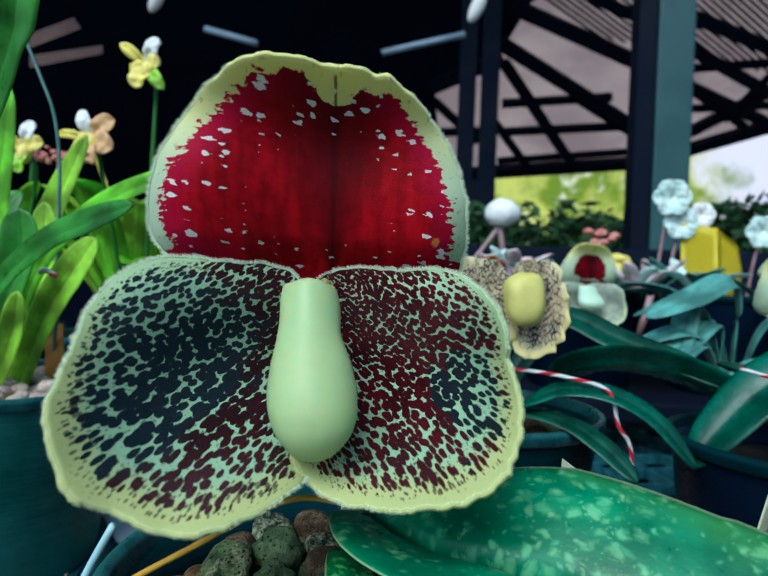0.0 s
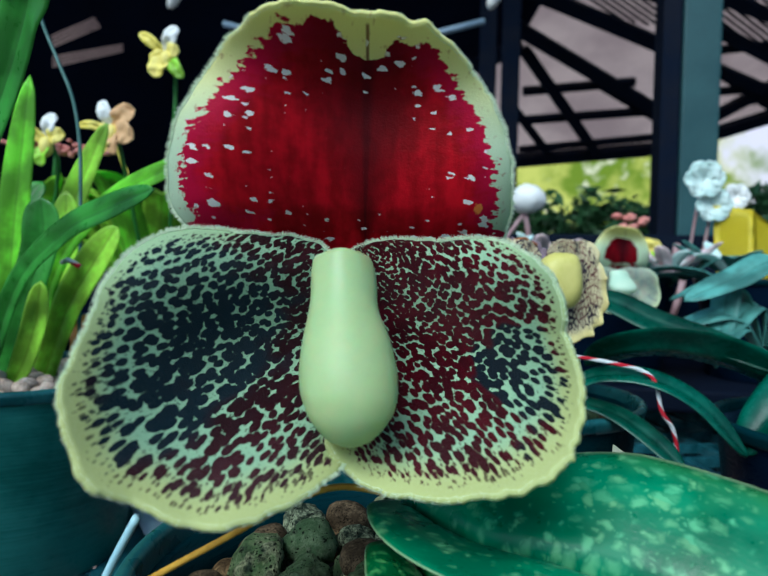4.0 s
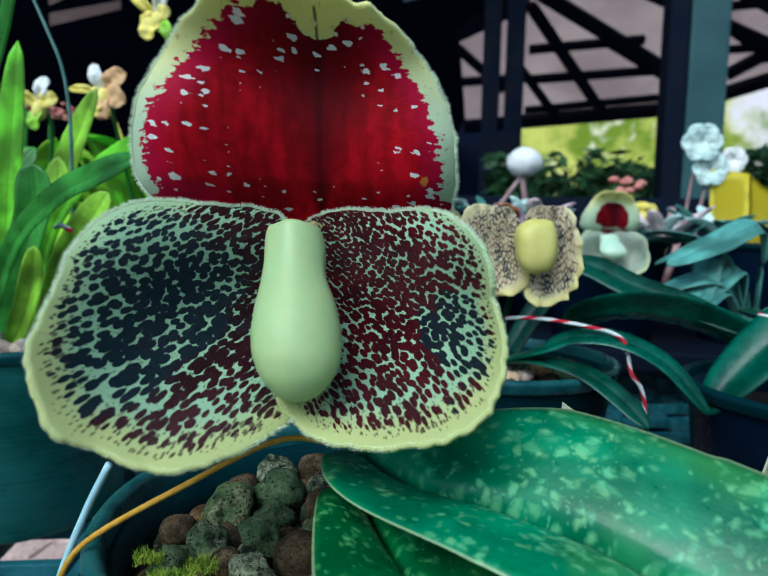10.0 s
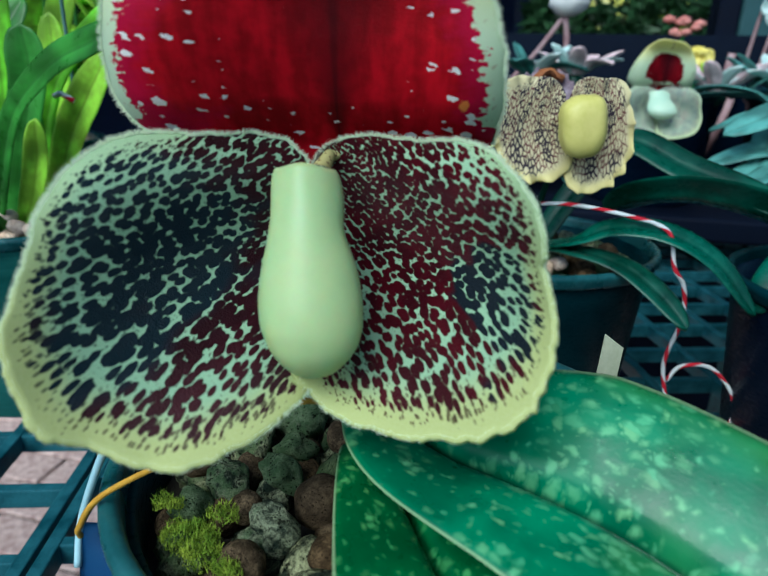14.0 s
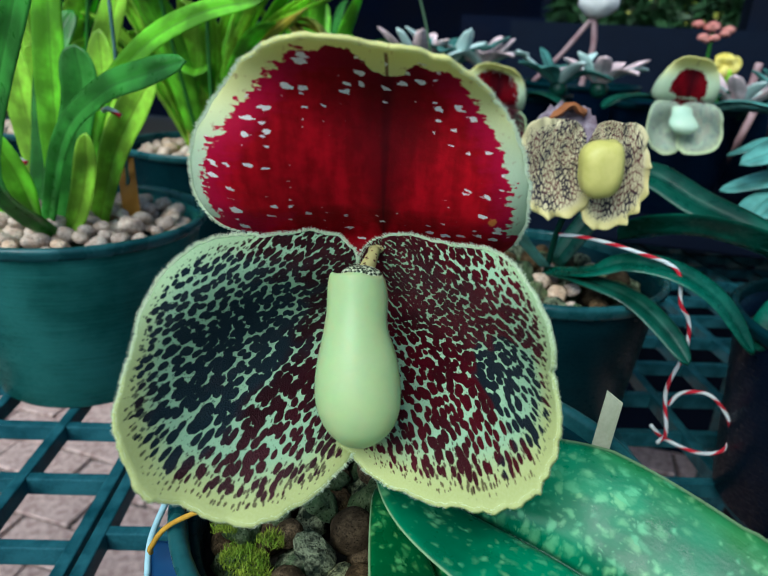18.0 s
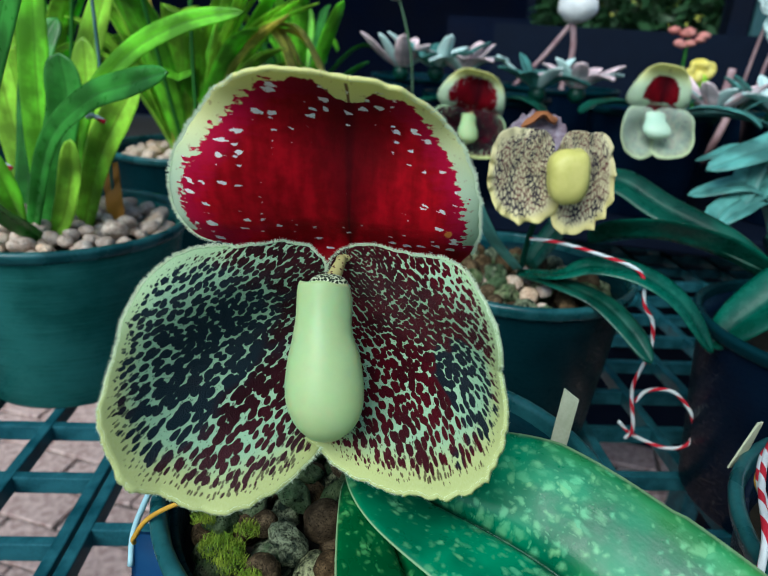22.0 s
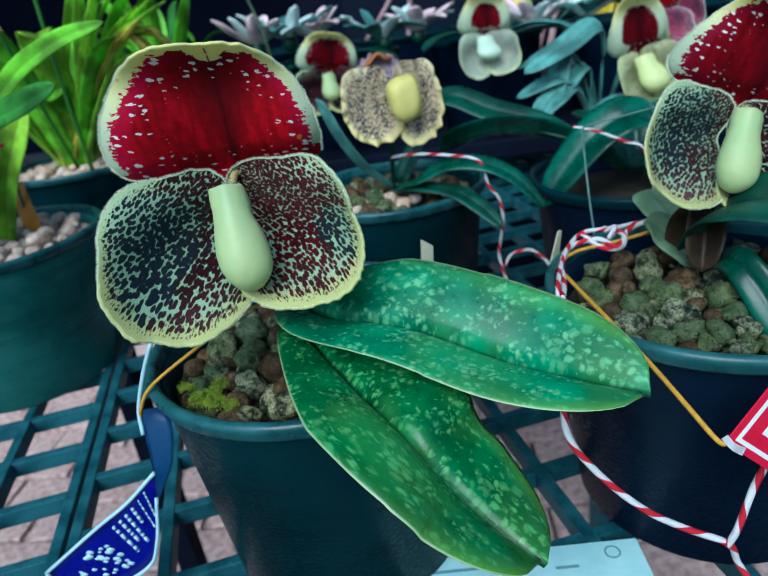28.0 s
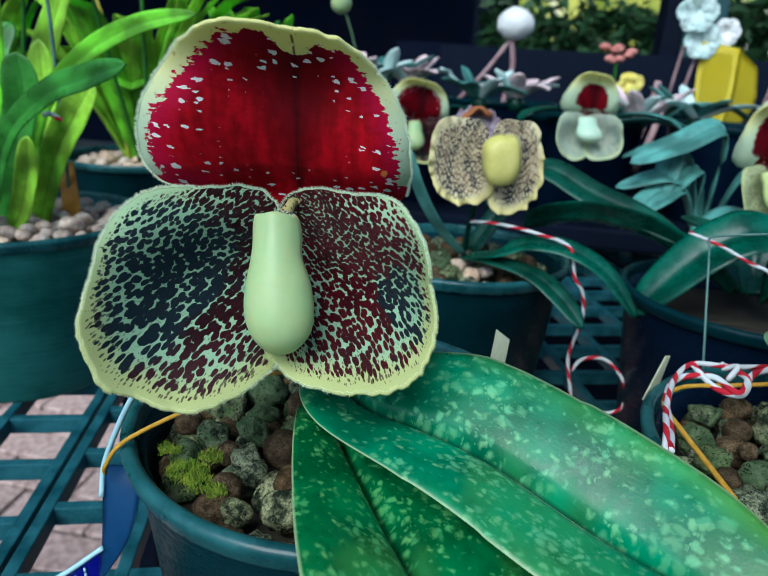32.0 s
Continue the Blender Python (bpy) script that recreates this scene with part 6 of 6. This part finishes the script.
back_orchid((28.0, 58.0, 15.6), 0.80, -25, (M_FAR_DORSAL, M_ROSE_PETAL, M_ROSE_PETAL, M_POUCH), "rose and cream slipper orchid on the shelf", stem=(-1.0, 5.0, -1.4), leaves=((-0.6, 8, 2.0, 1.3, GL), (3.2, 9, 2.0, 1.3, GL)))
broad = thing("orchid_plant", (17.0, 42.5, 8.0), "blue-green broad-leaved orchid without flower", "orchid")
for pts, w, rl in (([(0.0, -0.5, 0.5), (0.0, -0.5, 7.1), (-2.8, -1.5, 6.3), (-5.6, -2.5, 5.1)], 0.95, 30), ([(-0.4, -0.5, 0.5), (-0.9, -0.5, 4.7), (-2.8, -1.5, 3.7), (-4.4, -2.5, 2.6), (-3.9, -3.0, 1.4)], 0.8, 20), ([(0.4, 0.0, 0.5), (2.0, -0.6, 5.0), (5.0, -1.6, 5.0)], 0.95, -10), ([(-0.2, -0.6, 0.5), (-2.4, -1.2, 4.2), (-6.0, -1.4, 3.4)], 0.8, 25),
                   ([(0.0, 0.0, 0.5), (-1.5, 1.5, 4.5), (-2.5, 2.5, 5.9), (-4.2, 1.5, 5.5), (-5.4, 1.5, 5.0)], 0.6, 10), ([(-0.2, -0.3, 0.5), (-1.5, -0.2, 5.0), (-2.6, -0.5, 5.6), (-3.2, -1.5, 3.8), (-3.9, -2.5, 2.5)], 0.8, 0), ([(-0.4, -0.6, 0.4), (-2.0, -1.5, 3.4), (-3.4, -2.6, 3.0), (-4.4, -3.2, 2.2)], 0.6, 15)):
    part("leaf", leaf_bm(pts, w, 0.25, 0.1, long=26, wide=10, base=0.5, tip=0.5, roll=rl), GL, broad, "blue-green waxy leaf")
# white bud and pale leaves behind
bud = thing("orchid_bud", (3.7, 80.7, 23.7), "round white orchid bud on pink stalks", "flower")
bm = bmesh.new()
bmesh.ops.create_uvsphere(bm, u_segments=24, v_segments=16, radius=2.05, matrix=Matrix.Diagonal((1.08, 0.9, 0.9, 1)))
for v in bm.verts:
    v.co *= 1 + 0.08 * noise.noise(v.co * 1.2)
part("bud", bm, M_WHITE, bud)
part("stalk", tube(spline([(-0.2, 0, -1.8), (0.2, 0.2, -5.0), (-0.4, 0.6, -9.0), (-0.7, 1.3, -16.0)], 14), 0.34, 8), M_STALK, bud)
part("stalk", tube(spline([(-0.4, 0, -1.8), (-3.0, 0.2, -5.5), (-6.0, 1.0, -9.0)], 14), 0.28, 8), M_STALK, bud)
for k, (x, z, mt) in enumerate(((-12.0, 16.8, M_LEAF_PINK), (-8.6, 17.0, M_GLAUCOUS), (-6.0, 16.8, M_LEAF_PINK), (1.0, 15.8, M_GLAUCOUS), (4.5, 16.0, M_LEAF_PINK), (16.0, 15.0, M_LEAF_PINK), (21.0, 15.2, M_GLAUCOUS))):
    t = thing("leaf_rosette", (x, 63.0, z - 0.4), "pale pink and green leaf rosette on the shelf", "plant", "rosettes on the shelf")
    for j in range(9):
        a = 2 * math.pi * j / 9 + k
        d = Vector((math.cos(a), math.sin(a) * 0.7, 0))
        ln = rng.uniform(3.0, 5.2)
        part("leaf", leaf_bm([(0, 0, 0), d * ln * 0.5 + Vector((0, 0, 1.2)), d * ln + Vector((0, 0, rng.uniform(0.6, 3.2)))], 0.75, 0.4, long=12, wide=6, base=0.5, tip=0.5), mt if j % 3 else M_MINT, t)
    bm = bmesh.new()
    bmesh.ops.create_uvsphere(bm, u_segments=12, v_segments=8, radius=0.8, matrix=Matrix.Translation((0, 0, -0.3)))
    part("crown", bm, M_LEAF_BACK, t)
cord("bud_stalk", [(-9.4, 59.5, 4.9), (-9.4, 58.5, 9.0), (-9.5, 57.5, 14.0), (-9.6, 56.0, 18.0), (-10.4, 55.0, 21.4), (-10.9, 54.8, 22.3)], 0.1, M_LEAF_PALE, "thin green stalk with a closed bud", "flower", 20, 6)
bm = bmesh.new()
bmesh.ops.create_uvsphere(bm, u_segments=14, v_segments=10, radius=0.9, matrix=Matrix.Translation((-11.0, 54.8, 22.8)))
tagged(part("orchid_bud", bm, M_POUCH, None), "small pale green closed bud", "flower")

# ---- yellow card and mint flowers at the far end ----
trap = thing("sticky_trap", (26.6, 77.0, 10.0), "folded bright yellow sticky insect trap", "insect trap")
part("card_half", ribbon([(-2.8, 0, 12.6), (-2.4, 0.4, 7.0), (-1.6, 0.6, 2.0)], [(1.0, -0.6, 12.0), (1.2, -0.6, 7.0), (0.6, -0.4, 2.4)], 10), M_YELLOW_CARD, trap)
part("card_half", ribbon([(1.0, -0.6, 12.0), (1.2, -0.6, 7.0), (0.6, -0.4, 2.4)], [(3.6, 0.4, 10.2), (4.2, 0.6, 6.4), (3.0, 0.8, 3.6)], 10), M_YELLOW_CARD, trap)
part("stake", tube([Vector((-0.4, 0.2, -5.0)), Vector((-0.2, 0.2, 3.0))], 0.2, 6), M_LEAF_LIME, trap)
for at, s, mt in (((22.6, 77.0, 25.4), 1.0, M_MINT), ((23.8, 77.4, 22.6), 0.9, M_MINT), ((26.2, 78.0, 23.6), 0.7, M_WHITE), ((33.5, 80.0, 22.0), 0.9, M_MINT)):
    t = thing("white_blossom", at, "mint white ruffled blossom", "flower")
    for k in range(6):
        a = 2 * math.pi * k / 6
        d = Vector((math.cos(a), -0.3, math.sin(a)))
        part("petal", leaf_bm([(0, 0, 0), d * 1.2 * s + Vector((0, -0.3, 0)), d * 2.2 * s], 1.0 * s, 0.2, long=10, wide=6, base=0.5, tip=0.4, up=(0, -1, 0), wave=0.4, seed=k), mt, t)
    part("stalk", tube(spline([(0, 0, 0), (-0.6, 0.6, -5), (-1.0, 2.0, -12.0)], 10), 0.18, 6), M_STALK, t)
for x, z in ((19.6, 18.2), (20.6, 17.0), (18.4, 15.4)):
    cord("flower_stalk", [(x + 0.4, 76.5, z), (x, 76.0, z - 3.0), (x - 0.8, 75.5, z - 6.0), (x - 1.0, 78.0, z - 9.0)], 0.4, M_STALK, "pinkish flower stalk on the shelf", "stalk", 16, 8)
star_flower((17.4, 80.0, 17.4), ((100, 1.6, 0.9, YP), (20, 1.8, 0.9, YP), (200, 1.6, 0.8, YP), (300, 1.8, 0.7, LP)), (0.6, 1.0, -11), "soft yellow blossom behind the pale orchid")
t = thing("coral_flower", (16.0, 82.0, 21.0), "small bright pink blossom cluster on a stalk", "flower")
bm = bmesh.new()
for k in range(14):
    bmesh.ops.create_icosphere(bm, subdivisions=1, radius=rng.uniform(0.5, 0.8), matrix=Matrix.Translation((rng.uniform(-1.6, 1.6), rng.gauss(0, 0.3), rng.uniform(-0.8, 0.8))) @ Matrix.Diagonal((1, 1, 0.6, 1)))
part("blossom", bm, M_CORAL, t)
part("stalk", tube(spline([(0, 0, 0), (0.4, 0.3, -8), (0.8, -3.0, -20.0)], 12), 0.2, 6), M_LEAF_DEEP, t)
# pale rods under the dark roof
M_LAMP = flat_mat("lamp_grey", (0.16, 0.24, 0.32), (0.24, 0.33, 0.42), 8.0, 0.5, 0.05)
for a, b in (((-52, 300, 125), (-12, 300, 133)), ((-144, 300, 139), (-116, 300, 131))):
    tagged(part("tube_lamp", tube([Vector(a), Vector(b)], 1.6, 8), M_LAMP, None), "unlit pale tube lamp under the roof", "lamp")
for c in ((-6.7, 300, 146), (-171, 300, 156)):
    bm = bmesh.new()
    bmesh.ops.create_uvsphere(bm, u_segments=12, v_segments=8, radius=1.0, matrix=Matrix.Translation(c) @ Euler((0, radians(25), 0)).to_matrix().to_4x4() @ Matrix.Diagonal((3.4, 3.4, 8.5, 1)))
    tagged(part("lamp_bulb", bm, M_WHITE, None), "unlit white bulb hanging under the roof", "lamp")
